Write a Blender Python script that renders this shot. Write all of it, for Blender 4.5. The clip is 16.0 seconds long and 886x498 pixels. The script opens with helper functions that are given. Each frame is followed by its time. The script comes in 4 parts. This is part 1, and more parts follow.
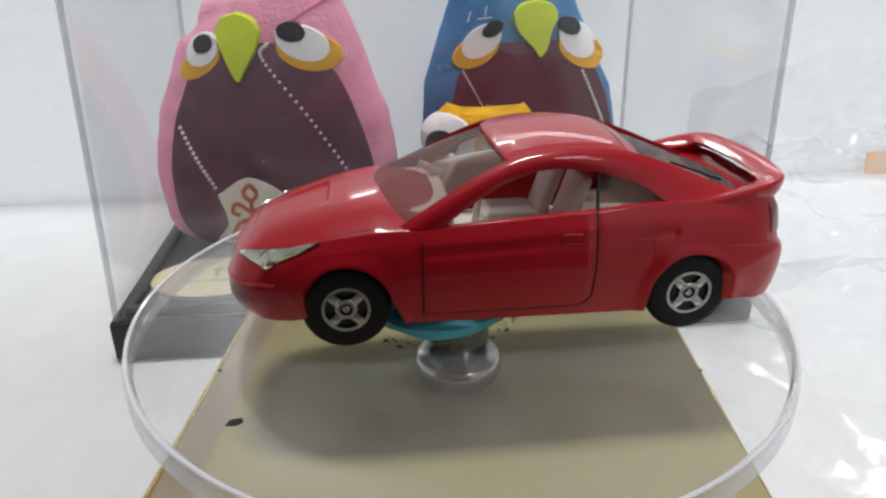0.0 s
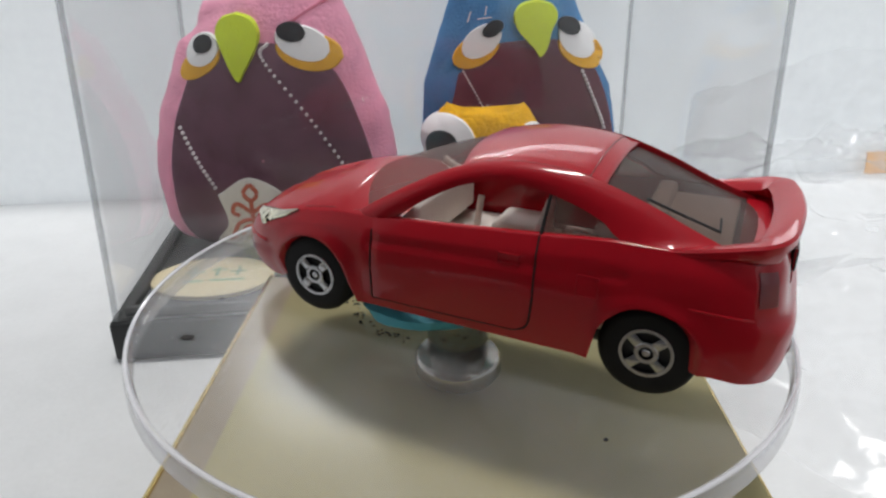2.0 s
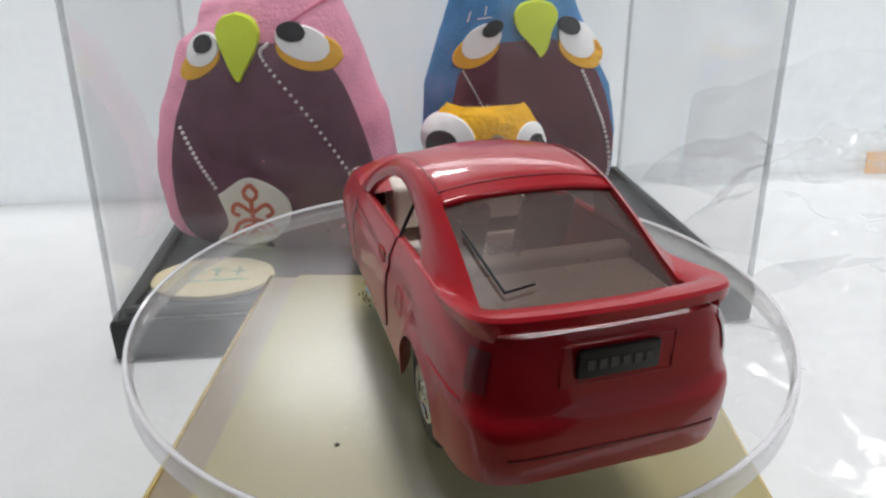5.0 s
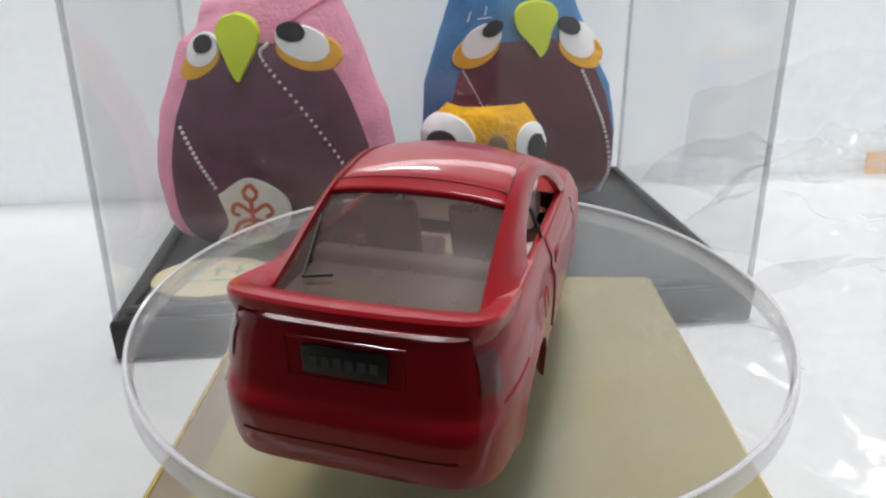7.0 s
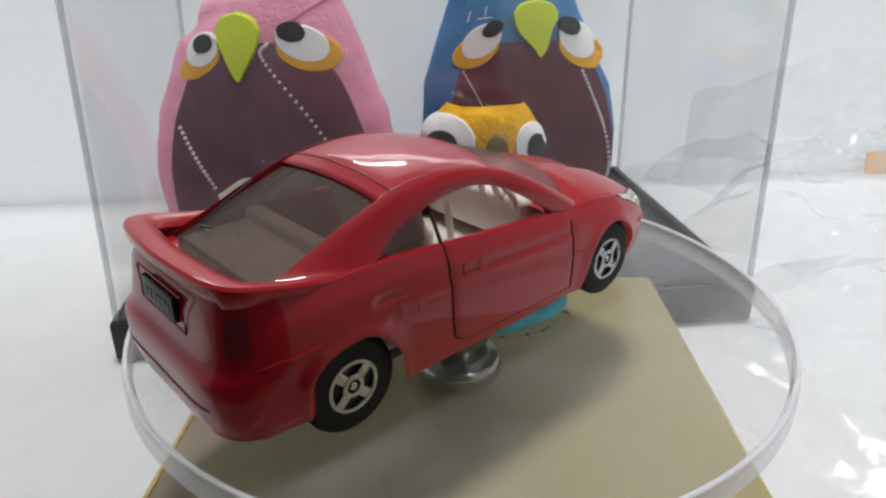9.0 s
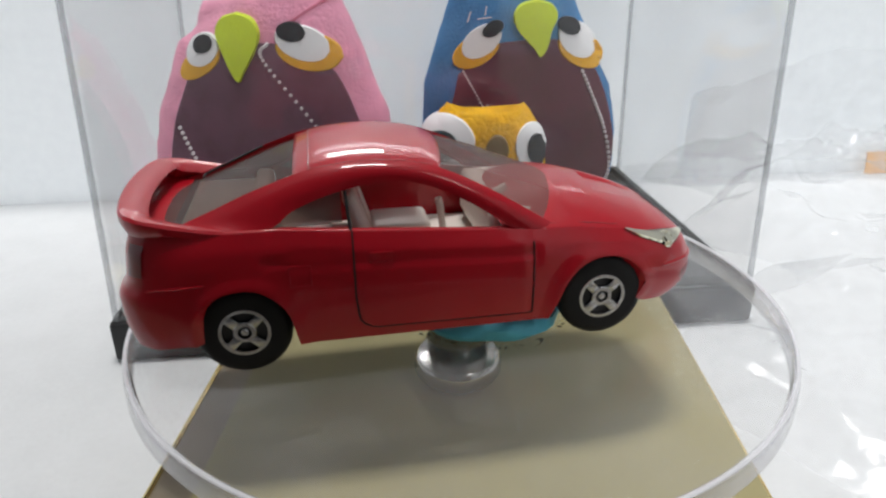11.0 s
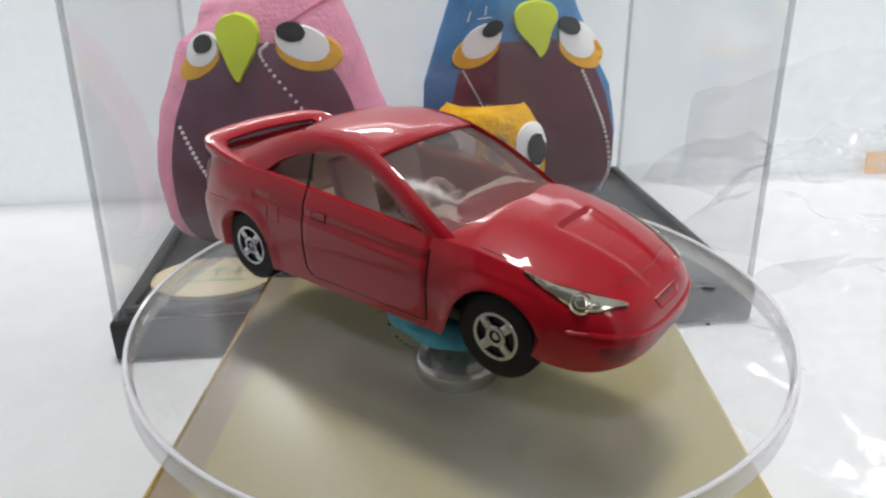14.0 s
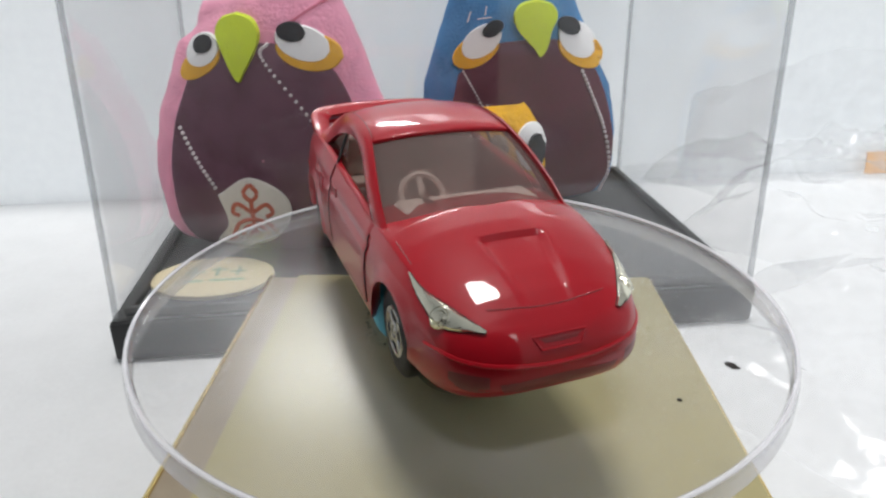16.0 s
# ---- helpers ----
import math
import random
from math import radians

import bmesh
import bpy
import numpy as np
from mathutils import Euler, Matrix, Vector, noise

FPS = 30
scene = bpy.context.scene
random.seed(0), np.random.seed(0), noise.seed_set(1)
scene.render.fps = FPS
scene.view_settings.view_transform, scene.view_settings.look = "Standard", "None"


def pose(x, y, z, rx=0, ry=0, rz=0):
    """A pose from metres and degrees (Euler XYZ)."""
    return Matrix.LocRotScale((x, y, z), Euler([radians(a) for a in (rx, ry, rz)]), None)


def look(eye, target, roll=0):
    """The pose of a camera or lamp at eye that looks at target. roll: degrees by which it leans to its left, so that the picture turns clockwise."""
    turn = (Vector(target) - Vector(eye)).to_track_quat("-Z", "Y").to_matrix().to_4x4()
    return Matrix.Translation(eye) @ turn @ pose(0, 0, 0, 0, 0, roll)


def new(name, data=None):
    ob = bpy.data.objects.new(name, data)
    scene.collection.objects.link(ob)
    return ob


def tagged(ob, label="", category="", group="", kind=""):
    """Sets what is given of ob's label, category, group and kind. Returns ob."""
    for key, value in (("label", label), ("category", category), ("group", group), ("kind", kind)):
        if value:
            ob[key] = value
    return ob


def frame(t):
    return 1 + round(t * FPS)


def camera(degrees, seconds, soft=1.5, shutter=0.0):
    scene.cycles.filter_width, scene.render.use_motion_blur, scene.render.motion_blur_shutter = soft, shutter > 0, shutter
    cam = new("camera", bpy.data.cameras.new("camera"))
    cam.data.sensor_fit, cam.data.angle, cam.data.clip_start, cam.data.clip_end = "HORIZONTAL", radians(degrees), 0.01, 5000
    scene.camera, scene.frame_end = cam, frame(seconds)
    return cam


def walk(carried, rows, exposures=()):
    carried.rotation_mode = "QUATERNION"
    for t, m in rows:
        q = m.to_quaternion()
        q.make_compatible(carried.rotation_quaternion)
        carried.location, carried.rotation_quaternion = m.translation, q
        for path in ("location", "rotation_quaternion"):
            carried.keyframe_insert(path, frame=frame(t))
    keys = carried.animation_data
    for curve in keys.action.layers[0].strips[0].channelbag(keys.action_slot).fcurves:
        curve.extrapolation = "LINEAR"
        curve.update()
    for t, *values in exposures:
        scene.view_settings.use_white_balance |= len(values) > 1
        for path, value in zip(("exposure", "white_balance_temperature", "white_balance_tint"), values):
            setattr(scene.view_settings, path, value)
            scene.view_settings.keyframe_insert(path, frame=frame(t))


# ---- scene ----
from mathutils.bvhtree import BVHTree

MM = 0.001

# ---- camera ----
cam = camera(66.16, 16.0, soft=2.4)
EYE = Vector((0, -0.08932, 0.04717))
YAW, PITCH = radians(-1.451), radians(24.275)
AIM = EYE + 0.1 * Vector((math.sin(YAW) * math.cos(PITCH), math.cos(YAW) * math.cos(PITCH), -math.sin(PITCH)))
walk(cam, [(0, look(EYE, AIM, -0.18)), (16, look(EYE, AIM, -0.18))], [(0, 0.05), (2, -0.02), (3, -0.12), (3.6, -0.02), (7, 0.08), (8.7, -0.03), (12, 0.12), (16, 0.12)])

# ---- light: a ceiling panel and a tube in a white room, plus two added fill lamps ----
world = bpy.data.worlds.new("room_air")
scene.world = world
world.use_nodes = True
world.node_tree.nodes["Background"].inputs[0].default_value = (0.9, 0.95, 1.0, 1)
world.node_tree.nodes["Background"].inputs[1].default_value = 0.05


def lamp(name, at, target, sx, sy, watts, colour):
    data = bpy.data.lights.new(name, "AREA")
    data.shape, data.size, data.size_y, data.energy, data.color = "RECTANGLE", sx, sy, watts, colour
    ob = new(name, data)
    ob.matrix_world = look(at, target)
    return ob


lamp("ceiling_panel_light", (-0.03, 0.22, 1.90), (0.0, 0.0, 0), 0.46, 0.24, 21.5, (1.0, 0.99, 0.98))
lamp("tube_light", (-0.20, 0.92, 0.66), (-0.01, 0.0, 0), 0.30, 0.06, 1.7, (0.97, 0.98, 1.0))
# Unseen fill lamp, added behind the translucent backdrop to brighten the sheet.
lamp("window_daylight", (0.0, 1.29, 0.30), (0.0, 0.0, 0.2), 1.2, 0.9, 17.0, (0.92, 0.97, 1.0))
# Unseen fill lamp, added high in front to light the dolls and backdrop.
lamp("window_daylight_south", (0.50, -1.19, 1.20), (0.0, 0.08, 0.02), 0.9, 0.5, 8.4, (0.98, 0.98, 1.0))


# ---- materials ----
def material(name, colour, rough=0.5, metal=0.0, coat=0.0, spec=0.5, var=0.1, scale=400.0, bump=0.0, bump_scale=1500.0, second=None, sheen=0.0, coat_rough=0.04, relief=0.0004):
    """A surface with colour variation at two scales and fine relief; scales are per metre."""
    m = bpy.data.materials.new(name)
    m.use_nodes = True
    nt = m.node_tree
    b = nt.nodes["Principled BSDF"]
    b.inputs["Roughness"].default_value = rough
    b.inputs["Metallic"].default_value = metal
    b.inputs["Coat Weight"].default_value = coat
    b.inputs["Coat Roughness"].default_value = coat_rough
    b.inputs["Specular IOR Level"].default_value = spec
    b.inputs["Sheen Weight"].default_value = sheen
    co = nt.nodes.new("ShaderNodeTexCoord")
    n1 = nt.nodes.new("ShaderNodeTexNoise")
    n1.inputs["Scale"].default_value = scale
    n1.inputs["Detail"].default_value = 5
    n2 = nt.nodes.new("ShaderNodeTexNoise")
    n2.inputs["Scale"].default_value = scale * 0.13
    n2.inputs["Detail"].default_value = 3
    add = nt.nodes.new("ShaderNodeMath")
    add.operation = "MULTIPLY_ADD"
    nt.links.new(co.outputs["Object"], n1.inputs["Vector"])
    nt.links.new(co.outputs["Object"], n2.inputs["Vector"])
    nt.links.new(n1.outputs["Fac"], add.inputs[0])
    add.inputs[1].default_value = 0.6
    nt.links.new(n2.outputs["Fac"], add.inputs[2])
    ramp = nt.nodes.new("ShaderNodeValToRGB")
    c2 = second or tuple(max(0, c * (1 - var)) for c in colour)
    ramp.color_ramp.elements[0].position, ramp.color_ramp.elements[1].position = 0.55, 1.05
    ramp.color_ramp.elements[0].color = (*c2, 1)
    ramp.color_ramp.elements[1].color = (*colour, 1)
    nt.links.new(add.outputs[0], ramp.inputs[0])
    nt.links.new(ramp.outputs[0], b.inputs["Base Color"])
    if bump:
        nb = nt.nodes.new("ShaderNodeTexNoise")
        nb.inputs["Scale"].default_value = bump_scale
        nb.inputs["Detail"].default_value = 4
        nt.links.new(co.outputs["Object"], nb.inputs["Vector"])
        bp = nt.nodes.new("ShaderNodeBump")
        bp.inputs["Strength"].default_value = bump
        bp.inputs["Distance"].default_value = relief
        nt.links.new(nb.outputs["Fac"], bp.inputs["Height"])
        nt.links.new(bp.outputs[0], b.inputs["Normal"])
    return m


def clear(name, tint=(1, 1, 1), haze=0.0, haze_colour=(0.8, 0.8, 0.8), rough=0.02, gloss=1.0, graze=1.0, dirt=0.0, dirt_scale=300.0, bump=0.0, bump_scale=60.0, specks=0.0, speck_scale=4200.0):
    """Clear plastic: see-through with a Fresnel gloss and a film of haze and dirt."""
    m = bpy.data.materials.new(name)
    m.use_nodes = True
    nt = m.node_tree
    nt.nodes.remove(nt.nodes["Principled BSDF"])
    out = nt.nodes["Material Output"]
    tr = nt.nodes.new("ShaderNodeBsdfTransparent")
    tr.inputs[0].default_value = (*tint, 1)
    gl = nt.nodes.new("ShaderNodeBsdfGlossy")
    gl.inputs["Roughness"].default_value = rough
    fr = nt.nodes.new("ShaderNodeLayerWeight")
    pw = nt.nodes.new("ShaderNodeMath")
    pw.operation = "POWER"
    pw.inputs[1].default_value = 5.0
    mul = nt.nodes.new("ShaderNodeMath")
    mul.operation = "MULTIPLY_ADD"
    mul.inputs[1].default_value, mul.inputs[2].default_value = 0.9 * gloss * graze, 0.04 * gloss
    df = nt.nodes.new("ShaderNodeBsdfDiffuse")
    df.inputs[0].default_value = (*haze_colour, 1)
    tl = nt.nodes.new("ShaderNodeBsdfTranslucent")
    tl.inputs[0].default_value = (*haze_colour, 1)
    dt = nt.nodes.new("ShaderNodeMixShader")
    dt.inputs[0].default_value = 0.35
    nt.links.new(df.outputs[0], dt.inputs[1])
    nt.links.new(tl.outputs[0], dt.inputs[2])
    hz = nt.nodes.new("ShaderNodeMixShader")
    hz.inputs[0].default_value = haze
    co = nt.nodes.new("ShaderNodeTexCoord")
    if dirt:
        no = nt.nodes.new("ShaderNodeTexNoise")
        no.inputs["Scale"].default_value = dirt_scale
        no.inputs["Detail"].default_value = 8
        nt.links.new(co.outputs["Object"], no.inputs["Vector"])
        mp = nt.nodes.new("ShaderNodeMapRange")
        mp.inputs["From Min"].default_value, mp.inputs["From Max"].default_value = 0.35, 0.75
        mp.inputs["To Min"].default_value, mp.inputs["To Max"].default_value = max(0, haze - dirt), haze + dirt
        nt.links.new(no.outputs["Fac"], mp.inputs["Value"])
        nt.links.new(mp.outputs[0], hz.inputs[0])
        if specks:
            sp = nt.nodes.new("ShaderNodeTexNoise")
            sp.inputs["Scale"].default_value, sp.inputs["Detail"].default_value = speck_scale, 4
            st = nt.nodes.new("ShaderNodeMapping")
            st.inputs["Rotation"].default_value, st.inputs["Scale"].default_value = (0, 0, 0.7), (1.0, 0.35, 1.0)
            nt.links.new(co.outputs["Object"], st.inputs["Vector"])
            nt.links.new(st.outputs[0], sp.inputs["Vector"])
            sm = nt.nodes.new("ShaderNodeMapRange")
            sm.inputs["From Min"].default_value, sm.inputs["From Max"].default_value = 0.48, 0.72
            sm.inputs["To Min"].default_value, sm.inputs["To Max"].default_value = -0.3 * specks, specks
            nt.links.new(sp.outputs["Fac"], sm.inputs["Value"])
            ad = nt.nodes.new("ShaderNodeMath")
            ad.operation = "ADD"
            ad.use_clamp = True
            nt.links.new(mp.outputs[0], ad.inputs[0])
            nt.links.new(sm.outputs[0], ad.inputs[1])
            nt.links.new(ad.outputs[0], hz.inputs[0])
    nt.links.new(tr.outputs[0], hz.inputs[1])
    nt.links.new(dt.outputs[0], hz.inputs[2])
    mx = nt.nodes.new("ShaderNodeMixShader")
    nt.links.new(fr.outputs["Facing"], pw.inputs[0])
    nt.links.new(pw.outputs[0], mul.inputs[0])
    nt.links.new(mul.outputs[0], mx.inputs[0])
    nt.links.new(hz.outputs[0], mx.inputs[1])
    nt.links.new(gl.outputs[0], mx.inputs[2])
    if bump:
        nb = nt.nodes.new("ShaderNodeTexNoise")
        nb.inputs["Scale"].default_value = bump_scale
        nb.inputs["Detail"].default_value = 3
        nt.links.new(co.outputs["Object"], nb.inputs["Vector"])
        bp = nt.nodes.new("ShaderNodeBump")
        bp.inputs["Strength"].default_value = bump
        bp.inputs["Distance"].default_value = 0.002
        nt.links.new(nb.outputs["Fac"], bp.inputs["Height"])
        nt.links.new(bp.outputs[0], gl.inputs["Normal"])
        nt.links.new(bp.outputs[0], fr.inputs["Normal"])
    nt.links.new(mx.outputs[0], out.inputs["Surface"])
    return m


FOAM = material("white_foam_sheet", (0.76, 0.77, 0.775), 0.75, var=0.05, scale=700, bump=0.25, bump_scale=900)
DARK_BLOCK = material("dark_shade_block", (0.03, 0.03, 0.032), 0.9, var=0.3, scale=40)
SHEET = bpy.data.materials.new("white_foam_backdrop")
SHEET.use_nodes = True
_n = SHEET.node_tree
_n.nodes.remove(_n.nodes["Principled BSDF"])
_d, _t, _m = _n.nodes.new("ShaderNodeBsdfDiffuse"), _n.nodes.new("ShaderNodeBsdfTranslucent"), _n.nodes.new("ShaderNodeMixShader")
_c, _x, _r = _n.nodes.new("ShaderNodeTexCoord"), _n.nodes.new("ShaderNodeTexNoise"), _n.nodes.new("ShaderNodeValToRGB")
_x.inputs["Scale"].default_value, _x.inputs["Detail"].default_value = 260, 6
_r.color_ramp.elements[0].color, _r.color_ramp.elements[1].color = (0.82, 0.83, 0.84, 1), (0.90, 0.91, 0.91, 1)
_n.links.new(_c.outputs["Object"], _x.inputs["Vector"])
_n.links.new(_x.outputs["Fac"], _r.inputs[0])
_n.links.new(_r.outputs[0], _d.inputs[0])
_n.links.new(_r.outputs[0], _t.inputs[0])
_m.inputs[0].default_value = 0.5
_n.links.new(_d.outputs[0], _m.inputs[1])
_n.links.new(_t.outputs[0], _m.inputs[2])
_n.links.new(_m.outputs[0], _n.nodes["Material Output"].inputs["Surface"])
PLASTER = material("white_wall_paint", (0.62, 0.635, 0.65), 0.85, var=0.04, scale=30)
PAINT = material("red_enamel", (0.43, 0.0045, 0.014), 0.4, coat=0.65, coat_rough=0.04, spec=0.15, var=0.12, scale=160, bump=0.015, bump_scale=350)
# Near-black red for the shade inside narrow gaps, painted as colour.
PAINT_GAP_SHADE = material("red_shadow_gap", (0.03, 0.003, 0.004), 0.7, var=0.2)
# Darker copy of the body red: paints the shade in slots and grooves.
PAINT_RECESS_SHADE = material("red_recess_shade", (0.22, 0.004, 0.008), 0.45, coat=0.3, var=0.2)
RUBBER = material("black_tyre", (0.010, 0.010, 0.011), 0.55, spec=0.2, var=0.3, bump=0.1)
CHROME = material("chrome_rim", (0.44, 0.44, 0.45), 0.22, metal=1.0, var=0.15, scale=900)
BLACK = material("black_plastic", (0.015, 0.015, 0.016), 0.5, var=0.3, scale=900, bump=0.05)
DARK_LENS = material("smoked_red_lens", (0.19, 0.008, 0.018), 0.3, coat=0.6, var=0.3)
LAMP_CHROME = material("gold_tinted_chrome", (0.86, 0.82, 0.66), 0.12, metal=1.0, var=0.15, scale=500, bump=0.3, bump_scale=500)
CREAM_SEAT = material("cream_plastic_interior", (0.86, 0.80, 0.73), 0.5, var=0.08, scale=300)
SMOKED = clear("smoked_window", tint=(0.50, 0.43, 0.41), haze=0.30, haze_colour=(0.42, 0.35, 0.33), rough=0.14, gloss=0.22)
SMOKED_REAR = clear("smoked_rear_window", tint=(0.44, 0.38, 0.35), haze=0.33, haze_colour=(0.30, 0.25, 0.235), rough=0.25, gloss=0.35, dirt=0.05, dirt_scale=250)
ACRYLIC = clear("clear_acrylic_disc", tint=(0.97, 0.97, 0.97), haze=0.16, haze_colour=(0.76, 0.77, 0.80), rough=0.24, gloss=1.1, graze=2.3, dirt=0.06, dirt_scale=70, specks=0.09)
ACRYLIC_EDGE = clear("acrylic_rounded_edge", tint=(0.95, 0.95, 0.97), haze=0.28, haze_colour=(0.82, 0.82, 0.85), rough=0.06, gloss=1.4)
# White haze paints the highlight that runs along the disc's rim.
RIM_GLINT = clear("painted_rim_glint", tint=(0.95, 0.95, 0.97), haze=0.75, haze_colour=(0.95, 0.95, 0.97), rough=0.05, gloss=2.5)
CASE = clear("clear_acrylic_case", tint=(0.995, 0.995, 0.995), haze=0.018, haze_colour=(0.95, 0.93, 0.94), rough=0.01, dirt=0.022, dirt_scale=38)
CASE_EDGE = clear("acrylic_case_edge", tint=(0.90, 0.91, 0.92), haze=0.20, haze_colour=(0.7, 0.7, 0.72), rough=0.06, graze=0.5)
BAG = clear("crumpled_clear_film", tint=(0.99, 0.99, 0.99), haze=0.20, haze_colour=(0.80, 0.81, 0.83), rough=0.11, gloss=0.32, graze=0.10, dirt=0.13, dirt_scale=60, bump=0.15, bump_scale=120)
STEEL = material("polished_steel", (0.42, 0.41, 0.39), 0.18, metal=1.0, var=0.2, scale=200)
PUTTY = material("blue_putty", (0.10, 0.48, 0.60), 0.6, var=0.25, scale=700, bump=0.4, bump_scale=900)
CARD = material("cream_board", (0.38, 0.335, 0.175), 0.6, spec=0.25, var=0.06, scale=60, bump=0.05)
WOOD = material("pale_wood", (0.33, 0.27, 0.19), 0.5, var=0.3, scale=150, second=(0.24, 0.19, 0.13), bump=0.1)
GOLD = material("brass_edge", (0.75, 0.58, 0.25), 0.25, metal=1.0, var=0.2)
GREY = material("grey_print", (0.07, 0.07, 0.075), 0.5)
PINK = material("pink_crepe", (1.0, 0.41, 0.57), 0.9, var=0.26, scale=1500, bump=0.8, bump_scale=1250, relief=0.0007, sheen=0.15, spec=0.2)
BLUE = material("blue_crepe", (0.085, 0.27, 0.55), 0.9, var=0.3, scale=900, bump=0.8, bump_scale=1200, relief=0.0007, spec=0.2)
YELLOW = material("yellow_crepe", (1.0, 0.53, 0.02), 0.9, var=0.45, scale=800, bump=0.9, bump_scale=900, relief=0.0011, spec=0.2)
MAROON = material("maroon_cotton", (0.15, 0.056, 0.082), 0.95, var=0.35, scale=500, bump=0.15, bump_scale=1800, spec=0.15)
# Darker copy of the pink cloth: the crease's shade put into colour.
PINK_FOLD_SHADE = material("pink_fold_shade", (0.62, 0.16, 0.24), 0.95, var=0.2)
ORANGE = material("orange_paper", (0.85, 0.42, 0.10), 0.7, var=0.1)
PLUM = material("plum_cotton", (0.18, 0.09, 0.125), 0.95, var=0.3, scale=1200, bump=0.15, bump_scale=1800, spec=0.15)
FELT_WHITE = material("white_felt", (0.88, 0.87, 0.87), 0.95, var=0.06, bump=0.5)
FELT_BLACK = material("black_felt", (0.02, 0.022, 0.026), 0.9, var=0.3, bump=0.5)
FELT_GOLD = material("golden_felt", (0.84, 0.44, 0.04), 0.95, var=0.2, bump=0.5)
FELT_LIME = material("lime_felt", (0.66, 0.80, 0.03), 0.9, var=0.12, bump=0.5)
FELT_BROWN = material("brown_felt", (0.2, 0.13, 0.05), 0.9, var=0.2, bump=0.5)
LACE = material("cream_cloth", (0.84, 0.80, 0.74), 0.9, var=0.12, bump=0.6)
RED_PRINT = material("red_print", (0.62, 0.16, 0.10), 0.9, var=0.2)
THREAD = material("white_thread", (0.72, 0.66, 0.68), 0.9)
GREEN_INK = material("green_ink", (0.34, 0.52, 0.36), 0.7, var=0.3)
PAPER = material("cream_paper", (0.76, 0.66, 0.42), 0.8, var=0.1)
DIRT = material("dark_dirt", (0.02, 0.017, 0.015), 0.8)


# ---- mesh helpers ----
def part(name, bm, mat, parent=None, label="", smooth=True):
    mesh = bpy.data.meshes.new(name)
    for f in bm.faces:
        f.smooth = smooth
    bm.to_mesh(mesh)
    bm.free()
    for m in mat if isinstance(mat, (list, tuple)) else [mat]:
        mesh.materials.append(m)
    if smooth:
        mesh.set_sharp_from_angle(angle=radians(40))
    ob = new(name, mesh)
    if parent:
        ob.parent = parent
    if label:
        tagged(ob, label)
    return ob


def grid(rows, bm=None, wrap=False, mat=0):
    """Quads over a list of rows of points."""
    bm = bm or bmesh.new()
    v = [[bm.verts.new(p) for p in r] for r in rows]
    for i in range(len(v) - 1):
        n = len(v[i])
        for j in range(n if wrap else n - 1):
            k = (j + 1) % n
            try:
                bm.faces.new((v[i][j], v[i][k], v[i + 1][k], v[i + 1][j])).material_index = mat
            except ValueError:
                pass
    return bm


def tidy(bm, dist=2e-5):
    bmesh.ops.remove_doubles(bm, verts=bm.verts, dist=dist)
    bmesh.ops.recalc_face_normals(bm, faces=bm.faces)
    return bm


def lathe(profile, n=48, bm=None, centre=(0, 0, 0), axis="Z"):
    """Turn (radius, height) pairs about an axis."""
    rows = []
    for r, h in profile:
        ring = []
        for k in range(n):
            a = 2 * math.pi * k / n
            p = (r * math.cos(a), r * math.sin(a), h) if axis == "Z" else (r * math.cos(a), h, r * math.sin(a))
            ring.append(Vector(p) + Vector(centre))
        rows.append(ring)
    return tidy(grid(rows, bm, wrap=True), 1e-7)


def block(x0, x1, y0, y1, z0, z1, bevel=0.0, seg=2, bm=None):
    own = bmesh.new()
    bmesh.ops.create_cube(own, size=1.0)
    for v in own.verts:
        v.co = Vector(((x0 + x1) / 2 + v.co.x * (x1 - x0), (y0 + y1) / 2 + v.co.y * (y1 - y0), (z0 + z1) / 2 + v.co.z * (z1 - z0)))
    if bevel:
        bmesh.ops.bevel(own, geom=own.edges[:], offset=bevel, segments=seg, profile=0.5, affect="EDGES")
    if bm is None:
        return own
    return merge(bm, own)


def merge(bm, other, m=None):
    tmp = bpy.data.meshes.new("tmp")
    if m is not None:
        bmesh.ops.transform(other, matrix=m, verts=other.verts)
    other.to_mesh(tmp)
    other.free()
    bm.from_mesh(tmp)
    bpy.data.meshes.remove(tmp)
    return bm


def tube(points, r, bm=None, n=8, closed=False, flat=1.0):
    """A round bar along points."""
    pts = [Vector(p) for p in points]
    rows = []
    for i, p in enumerate(pts):
        a = pts[(i - 1) % len(pts)] if closed or i else p
        b = pts[(i + 1) % len(pts)] if closed or i < len(pts) - 1 else p
        d = (b - a).normalized()
        side = d.cross(Vector((0, 0, 1)))
        if side.length < 1e-3:
            side = d.cross(Vector((0, 1, 0)))
        side.normalize()
        up = side.cross(d)
        rows.append([p + r * (math.cos(2 * math.pi * k / n) * side + flat * math.sin(2 * math.pi * k / n) * up) for k in range(n)])
    if closed:
        rows.append(rows[0])
    bm = grid(rows, bm, wrap=True)
    return bm


def lerp(table, x):
    """Smooth-ish reading of a sorted table of (x, value)."""
    return float(np.interp(x, [a for a, _ in table], [b for _, b in table]))


def smooth_curve(points, n):
    """n points of a Catmull-Rom curve through a few given points."""
    p = [Vector(q) for q in points]
    p = [2 * p[0] - p[1]] + p + [2 * p[-1] - p[-2]]
    out = []
    for k in range(n):
        s = k / (n - 1) * (len(p) - 3)
        i = min(int(s), len(p) - 4)
        t = s - i
        a, b, c, d = p[i:i + 4]
        out.append(0.5 * (2 * b + (c - a) * t + (2 * a - 5 * b + 4 * c - d) * t * t + (3 * b - a - 3 * c + d) * t ** 3))
    return out


